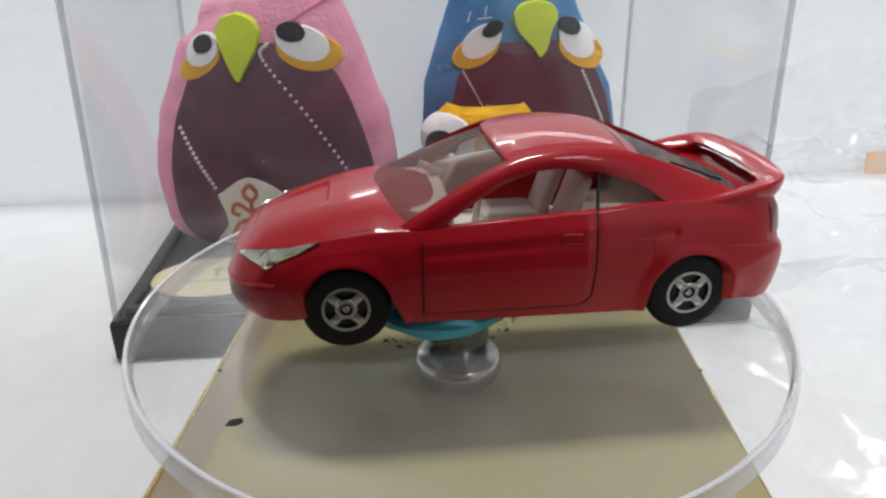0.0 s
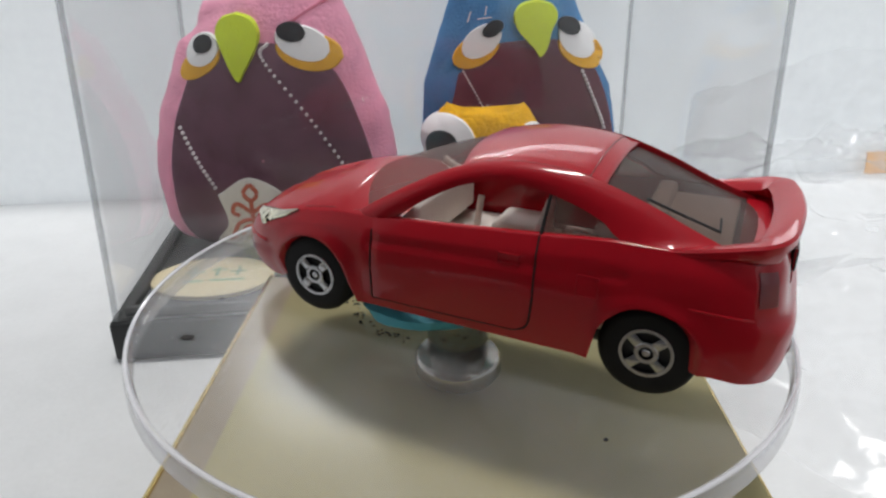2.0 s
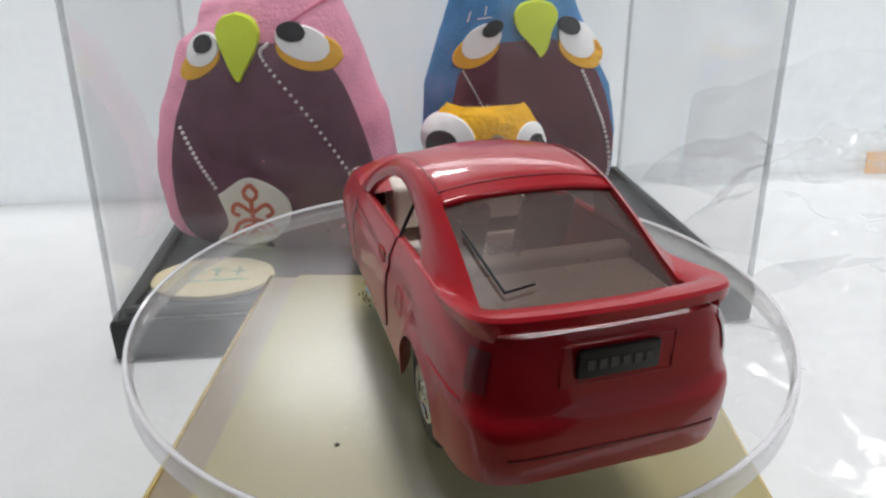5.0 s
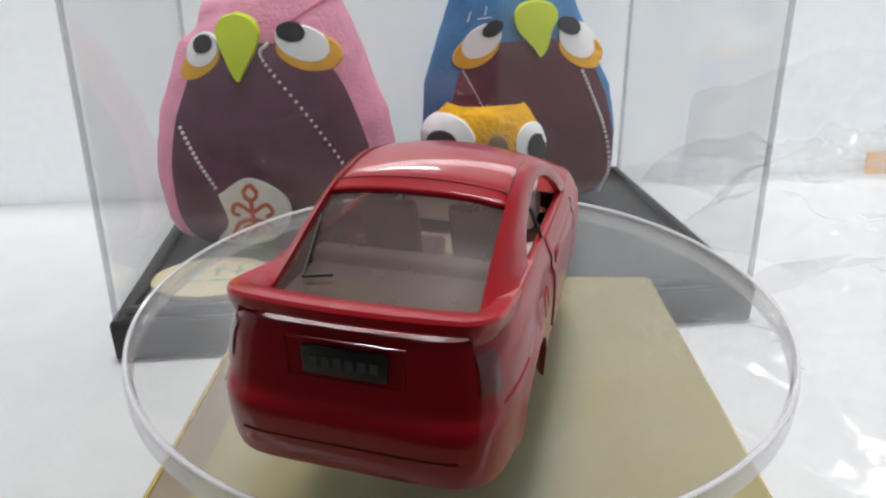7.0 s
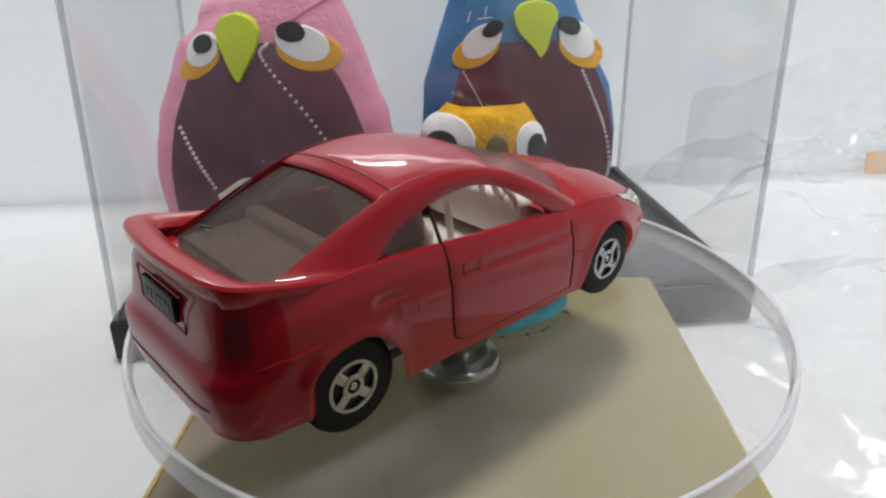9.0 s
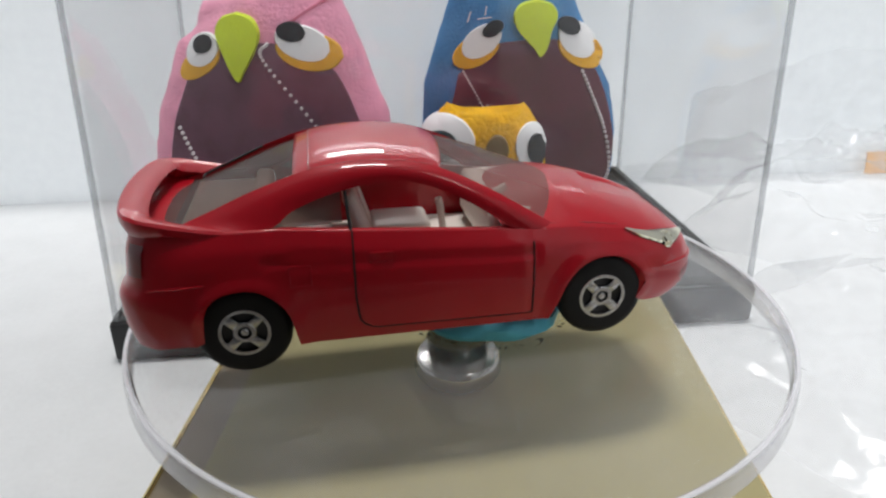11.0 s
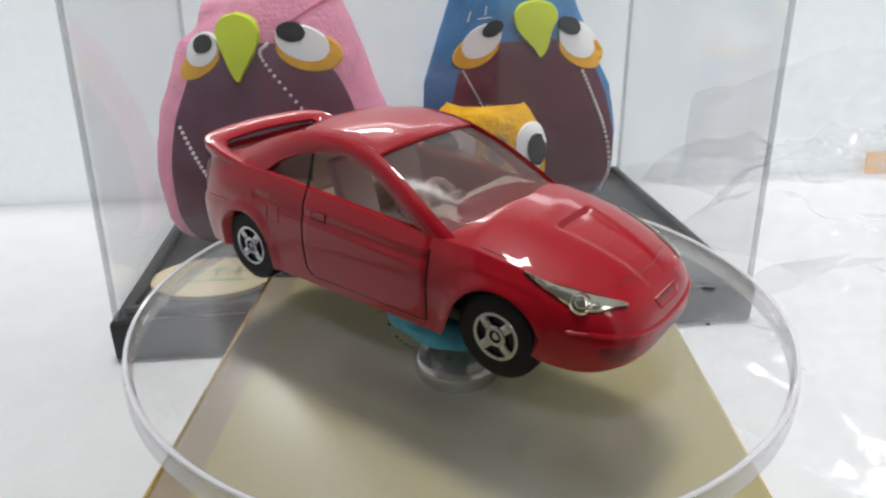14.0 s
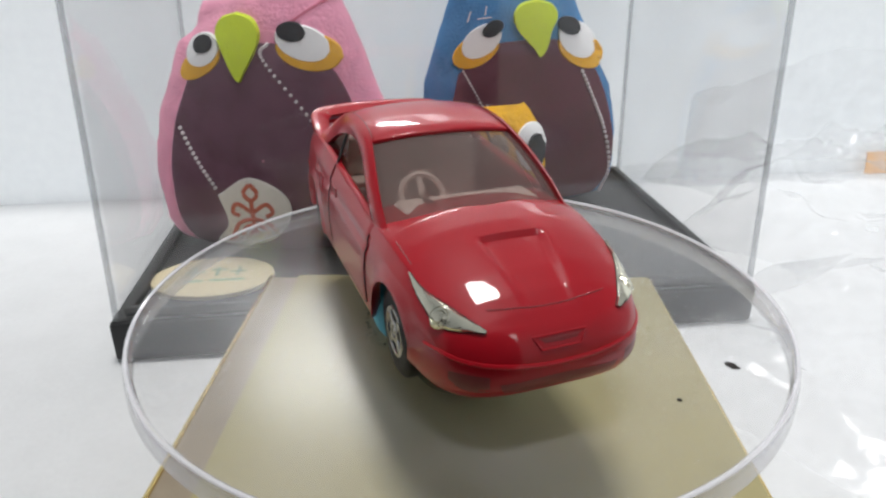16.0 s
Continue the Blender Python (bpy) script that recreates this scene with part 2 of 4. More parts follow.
def solid(ob, thick, offset=-1.0):
    md = ob.modifiers.new("thickness", "SOLIDIFY")
    md.thickness, md.offset = thick, offset
    return ob


# ---- setting: table sheet, backdrop, room ----
FLOOR_Z = -40 * MM
LEAN = 8.0  # the case and the backdrop stand turned by this many degrees

bm = bmesh.new()
n = 60
rows = []
for i in range(n + 1):
    rows.append([(-0.55 + 1.1 * j / n, -0.06 + 0.46 * i / n, FLOOR_Z) for j in range(n + 1)])
tagged(part("ground", grid(rows), FOAM), "white foam sheet covering the table top", "table cover", kind="structure")
wall = part("wall_backdrop", block(-0.6, 0.6, 0, 0.002, 0, 0.15), SHEET)
wall.matrix_world = pose(-0.1345, 0.1444, FLOOR_Z - 0.004, 0, 0, LEAN)
tagged(wall, "white translucent foam sheet standing upright as a backdrop", "backdrop", kind="structure")

# the room that closes the place behind and above, with gaps for the added fill lamps
for name, box in (("wall_west", (-2.1, -2.0, -1.2, 1.3, -0.8, 2.0)), ("wall_east", (2.0, 2.1, -1.2, 1.3, -0.8, 2.0)),
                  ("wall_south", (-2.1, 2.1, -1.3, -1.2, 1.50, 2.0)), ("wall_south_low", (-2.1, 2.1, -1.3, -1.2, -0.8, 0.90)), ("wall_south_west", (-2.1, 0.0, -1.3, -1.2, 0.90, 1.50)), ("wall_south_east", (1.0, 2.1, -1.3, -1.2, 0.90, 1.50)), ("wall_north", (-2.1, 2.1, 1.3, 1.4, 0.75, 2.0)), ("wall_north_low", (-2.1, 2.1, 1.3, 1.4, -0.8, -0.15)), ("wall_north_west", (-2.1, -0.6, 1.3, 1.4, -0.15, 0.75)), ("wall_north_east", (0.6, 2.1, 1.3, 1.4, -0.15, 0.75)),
                  ("ceiling", (-2.1, 2.1, -1.3, 1.4, 2.0, 2.1)), ("floor", (-2.1, 2.1, -1.3, 1.4, -0.9, -0.8))):
    tagged(part(name, block(*box), PLASTER), "plain painted surface of a light room", "room", kind="structure")
table = tagged(new("table"), "plain wooden table under a white sheet", "table")
part("tabletop", block(-0.6, 0.6, -0.55, 0.45, -0.075, -0.041, 0.002), WOOD, table, "brown wooden table top")
for x in (-0.55, 0.55):
    for y in (-0.5, 0.4):
        part("leg", block(x - 0.025, x + 0.025, y - 0.025, y + 0.025, -0.8, -0.075, 0.002), WOOD, table)


# unseen dark block added behind the viewpoint to shade the near side of the disc
stand = part("tripod_head", block(-0.15, 0.062, -0.135, -0.098, FLOOR_Z + 0.0005, 0.150, 0.004), DARK_BLOCK)
tagged(stand, "unseen dark block added to shade the near side of the disc", "stand")


# ---- turntable ----
CAR_ON_DISC = pose(6.516 * MM, 1.676 * MM, 0.0, 0, 0, -171.9)


def build_turntable_base():
    base = tagged(new("wooden_box"), "flat pale wooden box with a cream top and brass edges", "wooden box")
    part("box", block(-0.0393, 0.0393, -0.046, 0.0375, FLOOR_Z, -0.0165, 0.0008), WOOD, base, "pale wooden box")
    part("top_plate", block(-0.0332, 0.0389, -0.045, 0.0365, -0.0165, -0.0155, 0.0004), CARD, base, "smooth cream top plate")
    part("edge_trim", tube([(-0.0393, -0.046, -0.0167), (-0.0393, 0.0375, -0.0167)], 0.0004), GOLD, base, "thin brass edge")
    part("edge_trim", tube([(0.0393, -0.046, -0.0167), (0.0393, 0.0375, -0.0167)], 0.0004), GOLD, base, "thin brass edge")
    return base


build_turntable_base()
R = 46.0 * MM
PLATE_Z = -0.9 * MM


def build_disc():
    disc = tagged(new("turntable_disc"), "clear acrylic disc with hazy scratched surface on a steel shaft", "turntable")
    part("plate", lathe([(0, PLATE_Z), (R - 0.0011, PLATE_Z), (R - 0.0008, 0)], 128), ACRYLIC, disc, "clear scratched acrylic plate").visible_shadow = False
    prof = [(R - 0.0008, 0.0)]
    for k in range(1, 7):
        a = math.pi / 2 * (1 - k / 6)
        prof.append((R - 0.0008 + 0.0008 * math.cos(a), -0.0008 + 0.0008 * math.sin(a)))
    prof += [(R + 0.0001, -0.0030), (R - 0.0003, -0.0034), (R - 0.0007, -0.0034), (R - 0.0009, -0.0030), (R - 0.0009, -0.0014)]
    part("rim", lathe(prof, 160), ACRYLIC_EDGE, disc, "rounded milky rim of the disc").visible_shadow = False
    part("rim_line", tube([((R - 0.0004) * math.cos(a), (R - 0.0004) * math.sin(a), -0.0001) for a in [2 * math.pi * k / 160 for k in range(160)]], 0.00028, closed=True), RIM_GLINT, disc, "edge of the rim with its highlight painted white").visible_shadow = False
    part("shaft", lathe([(0, -0.0012), (0.0046, -0.0012), (0.0046, -0.0095), (0.0042, -0.0100), (0.0042, -0.012), (0.0030, -0.0121), (0.0030, -0.0154), (0, -0.0154)], 48), STEEL, disc, "polished steel shaft")
    part("collar", lathe([(0.0042, -0.0100), (0.0062, -0.0102), (0.0067, -0.0108), (0.0067, -0.0128), (0.0062, -0.0136), (0.0, -0.0136)], 48), STEEL, disc, "polished steel collar")
    bm = bmesh.new()
    for dx, dy in ((-0.9, -0.3), (0.2, -0.6), (1.0, -0.2), (0.9, 0.5), (-0.4, 0.55)):
        bm.verts.new((dx * MM, dy * MM, 0.0))
    bm.faces.new(bm.verts)
    ext = bmesh.ops.extrude_face_region(bm, geom=bm.faces[:])
    for v in ext["geom"]:
        if isinstance(v, bmesh.types.BMVert):
            v.co.z += 0.12 * MM
    ob = part("dirt_flake", tidy(bm), DIRT, disc, "small dark flake of dirt")
    ob.matrix_basis = pose(-24.7 * MM, -29.3 * MM, PLATE_Z + 0.00005, 0, 0, 20)
    ob = part("dirt_flake", lathe([(0, 0.0001), (0.00025, 0.0001), (0.0003, 0)], 7), DIRT, disc)
    ob.matrix_basis = pose(30.0 * MM, -18.1 * MM, PLATE_Z + 0.00003)
    ob = part("dirt_flake", lathe([(0, 0.0001), (0.00028, 0.0001), (0.00034, 0)], 6), DIRT, disc)
    ob.matrix_basis = pose(-29.5 * MM, -19.3 * MM, PLATE_Z + 0.00003)
    # crumbs of dirt left round the putty
    rnd = random.Random(5)
    bm = bmesh.new()
    for k in range(240):
        a = rnd.uniform(0, 2 * math.pi)
        r = 1.0 + abs(rnd.gauss(0, 0.055))
        q = CAR_ON_DISC @ Vector(((10 + 11.6 * r * math.cos(a)) * MM, 13.4 * r * math.sin(a) * MM, 0))
        own = bmesh.new()
        bmesh.ops.create_icosphere(own, subdivisions=1, radius=rnd.choice((0.06, 0.08, 0.10, 0.20)) * MM)
        merge(bm, own, Matrix.Translation(q + Vector((0, 0, PLATE_Z + 0.04 * MM))) @ Matrix.Diagonal((rnd.uniform(0.7, 2.2), 1, 0.6, 1)))
    tagged(part("dirt_crumbs", bm, DIRT, disc, "fine dark crumbs round the putty"), kind="stuff")
    return disc


disc = build_disc()


# ---- display case ----
CX, CY = -78 * MM, 39.5 * MM
CASE_AT = pose(CX, CY, FLOOR_Z, 0, 0, LEAN)
W, D, H = 153 * MM, 96 * MM, 150 * MM


def build_case():
    case = tagged(new("display_case"), "clear acrylic display case on a black plinth", "display case")
    case.matrix_world = CASE_AT
    part("plinth", block(0, W, 0, D, 0, 10 * MM, 0.0012), BLACK, case, "glossy black plinth")
    t = 1.6 * MM
    z0 = 10 * MM
    for box in ((1 * MM, W - 1 * MM, 1 * MM, 1 * MM + t), (1 * MM, W - 1 * MM, D - 1 * MM - t, D - 1 * MM)):
        part("pane", block(*box, z0, H, 0.0002, 1), CASE, case, "clear acrylic pane", smooth=False).visible_shadow = False
    for box in ((1 * MM, 1 * MM + t, 1 * MM + t, D - 1 * MM - t), (W - 1 * MM - t, W - 1 * MM, 1 * MM + t, D - 1 * MM - t)):
        part("pane", block(*box, z0, H, 0.0002, 1), CASE, case, "clear acrylic pane", smooth=False).visible_shadow = False
    part("pane", block(1 * MM, W - 1 * MM, 1 * MM, D - 1 * MM, H, H + t, 0.0002, 1), CASE, case, "clear acrylic top", smooth=False).visible_shadow = False
    for box in ((3, W / MM - 3, 3, 5), (3, W / MM - 3, D / MM - 5, D / MM - 3), (3, 5, 5, D / MM - 5), (W / MM - 5, W / MM - 3, 5, D / MM - 5)):
        part("lip", block(box[0] * MM, box[1] * MM, box[2] * MM, box[3] * MM, z0, z0 + 2.2 * MM, 0.0004), BLACK, case, "raised black lip of the plinth")
    for x, y in ((1.6, 1.6), (W / MM - 1.6, 1.6), (1.6, D / MM - 1.6), (W / MM - 1.6, D / MM - 1.6)):
        part("corner_edge", tube([(x * MM, y * MM, z0), (x * MM, y * MM, H)], 0.7 * MM), CASE_EDGE, case, "grey glued corner edge")
    # the moulded cover narrows upwards
    for ob in case.children:
        if ob.name.startswith(("pane", "corner_edge")):
            for v in ob.data.vertices:
                k = 0.45 * max(0.0, v.co.z - z0)
                v.co.x += (W / 2 - v.co.x) * k
                v.co.y += (D / 2 - v.co.y) * k
    return case


build_case()


# ---- owl dolls ----
def build_owl(name, width, top, height, depth, mats, tag, features, m):
    """A padded cloth owl: width table over height, then felt pieces laid on its front."""
    bm = bmesh.new()
    nz, na = 40, 40
    rows = []
    for i in range(nz + 1):
        s = i / nz
        z = height * (0.5 - 0.5 * math.cos(math.pi * s))
        w = lerp(width, z / height)
        k = min(1.0, 4.0 * s * (1 - s) + 0.12)
        ear = 0.0032 * max(0.0, (s - 0.72) / 0.28) ** 2 * (height / 0.07) ** 0.5
        rows.append([(w * math.cos(2 * math.pi * j / na), -depth * math.sqrt(k) * (1 if math.sin(2 * math.pi * j / na) > 0 else 0.6) * abs(math.sin(2 * math.pi * j / na)) ** 0.9 * (1 if math.sin(2 * math.pi * j / na) > 0 else -1), z + ear * math.cos(2 * math.pi * j / na) ** 4 - ear * 0.5) for j in range(na)])
    grid(rows, bm, wrap=True, mat=0)
    bm.faces.new(bm.verts[:na])
    bm.verts.ensure_lookup_table()
    bm.faces.new([bm.verts[nz * na + j] for j in range(na)])

    for v in bm.verts:
        k = noise.noise(v.co * 140) + 0.5 * noise.noise(v.co * 330 + Vector((3, 1, 7)))
        v.co += Vector((v.co.x, v.co.y * 2, 0)).normalized() * 0.0005 * k

    if tag:
        for v in bm.verts:
            edge = max(0.0, (-v.co.x / lerp(width, v.co.z / height) - 0.86) / 0.14)
            v.co.x -= 0.0026 * min(1.0, edge)
            v.co.z -= 0.38 * max(0.0, -v.co.x - 0.001) * max(0.0, min(1.0, (v.co.z / height - 0.80) / 0.16))

    def front(x, z):
        s = math.acos(max(-1, min(1, 1 - 2 * z / height))) / math.pi
        w = lerp(width, z / height)
        k = min(1.0, 4.0 * s * (1 - s) + 0.12)
        c = max(-1, min(1, x / w))
        return -depth * math.sqrt(k) * math.sqrt(1 - c * c) ** 0.9

    for mat, proud, outline in features:
        cx = sum(p[0] for p in outline) / len(outline)
        cz = sum(p[1] for p in outline) / len(outline)
        pts = [q for q in smooth_curve([(p[0], p[1], 0) for p in outline] + [(outline[0][0], outline[0][1], 0)], 6 * len(outline))][:-1]
        rr = []
        for f, lift in ((1.0, -0.0003), (1.0, proud * 0.6), (0.96, proud), (0.7, proud), (0.35, proud), (0.01, proud)):
            ring = []
            for q in pts:
                x, z = cx + f * (q.x - cx), cz + f * (q.y - cz)
                ring.append((x, front(x, z) - lift, z))
            rr.append(ring)
        grid(rr, bm, wrap=True, mat=mat)
    bmesh.ops.recalc_face_normals(bm, faces=bm.faces)
    return bm, front


def beads(bm, front, line, count, r, mat):
    for q in smooth_curve([(a, b, 0) for a, b in line], count):
        own = bmesh.new()
        bmesh.ops.create_icosphere(own, subdivisions=1, radius=r)
        for f in own.faces:
            f.material_index = mat
        merge(bm, own, pose(q.x, front(q.x, q.y) - 0.0008, q.y))


def mm(pts):
    return [(a * MM, b * MM) for a, b in pts]


def ellipse(cx, cz, rx, rz, tilt=0, n=10):
    t = radians(tilt)
    return [(cx + rx * math.cos(a) * math.cos(t) - rz * math.sin(a) * math.sin(t), cz + rx * math.cos(a) * math.sin(t) + rz * math.sin(a) * math.cos(t))
            for a in [2 * math.pi * k / n for k in range(n)]]


def drop(cx, top, half, tip_x, tip_z):
    h = top - tip_z
    return [(cx, top), (cx + 0.7 * half, top - 0.08 * h), (cx + half, top - 0.28 * h), (cx + 0.75 * half, top - 0.55 * h), (tip_x + 0.3 * half, top - 0.85 * h),
            (tip_x, tip_z), (tip_x - 0.3 * half, top - 0.85 * h), (cx - 0.75 * half, top - 0.55 * h), (cx - half, top - 0.28 * h), (cx - 0.7 * half, top - 0.08 * h)]


def place_doll(name, bm, mats, m, lean, label):
    for v in bm.verts:
        v.co.x += lean * v.co.z
    ob = part(name, bm, mats)
    ob.matrix_world = m
    return tagged(ob, label, "cloth doll")


def width_table(rows):
    return [(a, b * MM) for a, b in rows]


def unlean(features, lean):
    return [(mat, p * MM, [((x - lean * z) * MM, z * MM) for x, z in o]) for mat, p, o in features]


def pink_owl():
    lean = 0.05
    mats = [PINK, PLUM, FELT_GOLD, FELT_WHITE, FELT_BLACK, FELT_LIME, LACE, RED_PRINT, THREAD, PINK_FOLD_SHADE]
    feats = [(1, 0.7, [(-18, 47), (-24, 34), (-27, 19), (-26, 6), (-18, 1.5), (0, 1), (18, 1.5), (26, 8), (27.5, 18), (25.5, 31), (18.5, 49), (8, 55), (-4, 55), (-12, 52)]),
             (2, 1.1, ellipse(13.2, 53.6, 7.8, 4.4, -12)), (2, 1.1, ellipse(-14.4, 50.6, 7.0, 3.0, 28)),
             (3, 1.4, ellipse(11.8, 55.6, 6.6, 3.9, -20)), (3, 1.4, ellipse(-13.2, 53.8, 5.2, 3.6, 28)),
             (4, 1.8, ellipse(9.4, 58.2, 3.4, 2.2, -8)), (4, 1.8, ellipse(-12.6, 55.2, 3.0, 2.1, 20)),
             (5, 2.2, drop(-3.4, 62.5, 5.4, -4, 46.6)),
             (6, 1.1, [(-13.6, 17.5), (-4.7, 22.6), (4.1, 18.2), (4.9, 11), (-2.0, 4.0), (-15.8, 3.2), (-12, 9.4)])]
    bm, front = build_owl("pink", width_table([(0, 18), (.04, 26), (.12, 29.5), (.35, 31.5), (.55, 28.5), (.75, 22.8), (.92, 17.5), (1, 15)]), 0, 69 * MM, 11 * MM, mats, "tilted", unlean(feats, lean), None)
    u = lambda pts: [((x - lean * z) * MM, z * MM) for x, z in pts]
    beads(bm, front, u([(3.6, 55.5), (2.2, 52), (12, 38), (21, 23), (25, 12)]), 40, 0.5 * MM, 8)
    beads(bm, front, u([(-21.8, 34.5), (-18, 26.5), (-14, 19.5)]), 14, 0.6 * MM, 8)
    for line in ([(-4.7, 21), (-6.5, 18.5), (-4.7, 16.5), (-2.9, 18.5), (-4.7, 21)], [(-4.7, 17), (-4.7, 11.5)], [(-4.7, 13), (-8.5, 15.5), (-10, 13.2), (-8.2, 12)], [(-4.7, 13), (-0.9, 15.5), (0.6, 13.2), (-1.2, 12)],
                 [(-10.5, 7), (-8.5, 10), (-4.7, 11.2), (-1, 10), (1, 7.2)], [(-8.5, 6.5), (-6.8, 8.8), (-4.7, 9.4), (-2.6, 8.8), (-1, 6.5)], [(-6.5, 6), (-4.7, 7.6), (-3, 6)], [(-4.7, 11), (-4.7, 6)], [(-12.5, 5), (-10.5, 5.5), (-11, 7)]):
        pts = smooth_curve([(a, b, 0) for a, b in u(line)], 18)
        own = tube([(q.x, front(q.x, q.y) - 0.0010, q.y) for q in pts], 0.62 * MM, n=6)
        for f in own.faces:
            f.material_index = 7
        merge(bm, own)
    for line in ([(19.0, 66), (14, 63.2), (8.5, 59.8)],):
        pts = smooth_curve([(a, b, 0) for a, b in u(line)], 12)
        own = tube([(q.x, front(q.x, q.y) + 0.0002, q.y) for q in pts], 0.42 * MM, n=6)
        for f in own.faces:
            f.material_index = 9
        merge(bm, own)
    return place_doll("owl_doll", bm, mats, pose(-49 * MM, 86.5 * MM, -30 * MM, 0, 0, 0), lean, "pink crepe owl doll with plum belly and lime beak")


def blue_owl():
    lean = -0.095
    mats = [BLUE, MAROON, FELT_GOLD, FELT_WHITE, FELT_BLACK, FELT_LIME, THREAD]
    feats = [(1, 0.7, [(-21.5, 41), (-24, 28), (-25, 14), (-22, 2), (0, 1), (20, 2), (26, 8), (28, 17), (25, 31), (18.5, 44), (8, 51), (-4, 51), (-13, 49)]),
             (2, 1.1, ellipse(15.2, 48.0, 8.2, 4.6, -25)), (2, 1.1, ellipse(-16.4, 48.0, 7.6, 4.2, 30)),
             (3, 1.4, ellipse(13.8, 51.0, 6.8, 4.6, -32)), (3, 1.4, ellipse(-14.8, 50.8, 6.6, 4.0, 36)),
             (4, 1.8, ellipse(10.8, 55.0, 3.8, 2.4, -20)), (4, 1.8, ellipse(-11.6, 54.4, 3.4, 2.0, 30)),
             (5, 2.8, drop(0.6, 62.4, 6.4, 2.4, 46.6))]
    bm, front = build_owl("blue", width_table([(0, 18), (.04, 26), (.12, 29.5), (.3, 31), (.5, 29), (.72, 22.5), (.9, 17), (1, 14)]), 0, 73 * MM, 11 * MM, mats, "", unlean(feats, lean), None)
    u = lambda pts: [((x - lean * z) * MM, z * MM) for x, z in pts]
    beads(bm, front, u([(15.5, 42), (20, 33), (24, 24), (27, 11.8), (25, 3)]), 30, 0.66 * MM, 6)
    beads(bm, front, u([(-20, 42), (-17, 37), (-13.6, 31)]), 13, 0.42 * MM, 6)
    for line in ([(-13.5, 30.5), (-12.4, 32.6)], [(-19, 56), (-18, 59)], [(-14, 58), (-13.5, 60.5)], [(-16, 57), (-12, 57.6)]):
        own = tube([(a, front(a, b) - 0.0012, b) for a, b in u(line)], 0.2 * MM, n=5)
        for f in own.faces:
            f.material_index = 6
        merge(bm, own)
    return place_doll("owl_doll", bm, mats, pose(21 * MM, 127.0 * MM, -30 * MM, 0, 0, 0), lean, "blue crepe owl doll with plum belly and lime beak")


def yellow_owl():
    mats = [YELLOW, FELT_WHITE, FELT_BLACK, FELT_BROWN, PLUM]
    feats = [(4, 0.5, ellipse(1, 10, 10, 8)), (1, 1.0, ellipse(-10.4, 26.2, 8.0, 7.4, -20)), (1, 1.0, ellipse(13.4, 24.6, 4.6, 6.8, 10)),
             (2, 1.6, ellipse(-12.0, 25.0, 4.8, 4.4, 10)), (2, 1.6, ellipse(15.0, 23.8, 2.9, 4.6, 12)), (3, 1.8, ellipse(3.6, 24.2, 3.2, 4.4, 0))]
    bm, front = build_owl("yellow", width_table([(0, 9), (.05, 14), (.3, 18), (.55, 18), (.8, 16.5), (.9, 14.5), (.97, 12.5), (1, 11)]), 0, 35.0 * MM, 8 * MM, mats, "", unlean(feats, 0), None)
    return place_doll("owl_doll", bm, mats, pose(7 * MM, 103 * MM, -30 * MM, 0, 0, 0), 0.0, "small yellow crepe owl doll with big white eyes")


pink_owl()
blue_owl()
yellow_owl()


def build_label():
    tag = tagged(new("name_plaque"), "oval cream paper plaque with faded green writing", "plaque")
    tag.matrix_world = pose(-61.5 * MM, 62 * MM, -30 * MM, 0, 0, 8)
    rows = []
    for r, z in ((0.0, 0.0), (1.0, 0.0), (1.0, 1.0), (0.97, 1.2), (0.0, 1.2)):
        rows.append([(r * 15 * MM * math.cos(a), r * 11 * MM * math.sin(a), z * MM + 0.00005) for a in [2 * math.pi * k / 40 for k in range(40)]])
    part("plaque_board", tidy(grid(rows, wrap=True), 1e-6), PAPER, tag)
    for x0, x1, y0, y1 in ((-7, -2.2, 1.6, 2.4), (-5.4, -4.6, -1, 5), (-1, 3.0, 2.5, 3.3), (0.5, 1.3, -0.5, 4.6), (4, 8.0, 1.4, 2.2), (5.6, 6.4, -0.6, 4.6), (-6.5, -2, -3.6, -2.6), (-0.5, 8, -3.4, -2.4)):
        part("writing_bar", block(x0 * MM, x1 * MM, y0 * MM, y1 * MM, 1.2 * MM, 1.32 * MM), GREEN_INK, tag)
    return tag


build_label()


# ---- crumpled bag ----
def bag_height(x, y):
    """Height of the film over the table: ridged folds, higher towards the backdrop."""
    rise = max(0.0, (y - 0.02) / 0.15)
    h = 0.004 + 0.020 * min(1.0, rise) ** 1.3
    v = Vector((x * 36, y * 36, 0.3))
    ridge = 1 - abs(noise.noise(v)) * 2
    ridge2 = 1 - abs(noise.noise(v * 2.3 + Vector((5, 2, 1)))) * 2
    ridge3 = 1 - abs(noise.noise(v * 5.1 + Vector((1, 7, 3)))) * 2
    return max(0.0006, h * (0.6 + 0.4 * ridge) + 0.0026 * ridge2 + 0.0009 * ridge3)


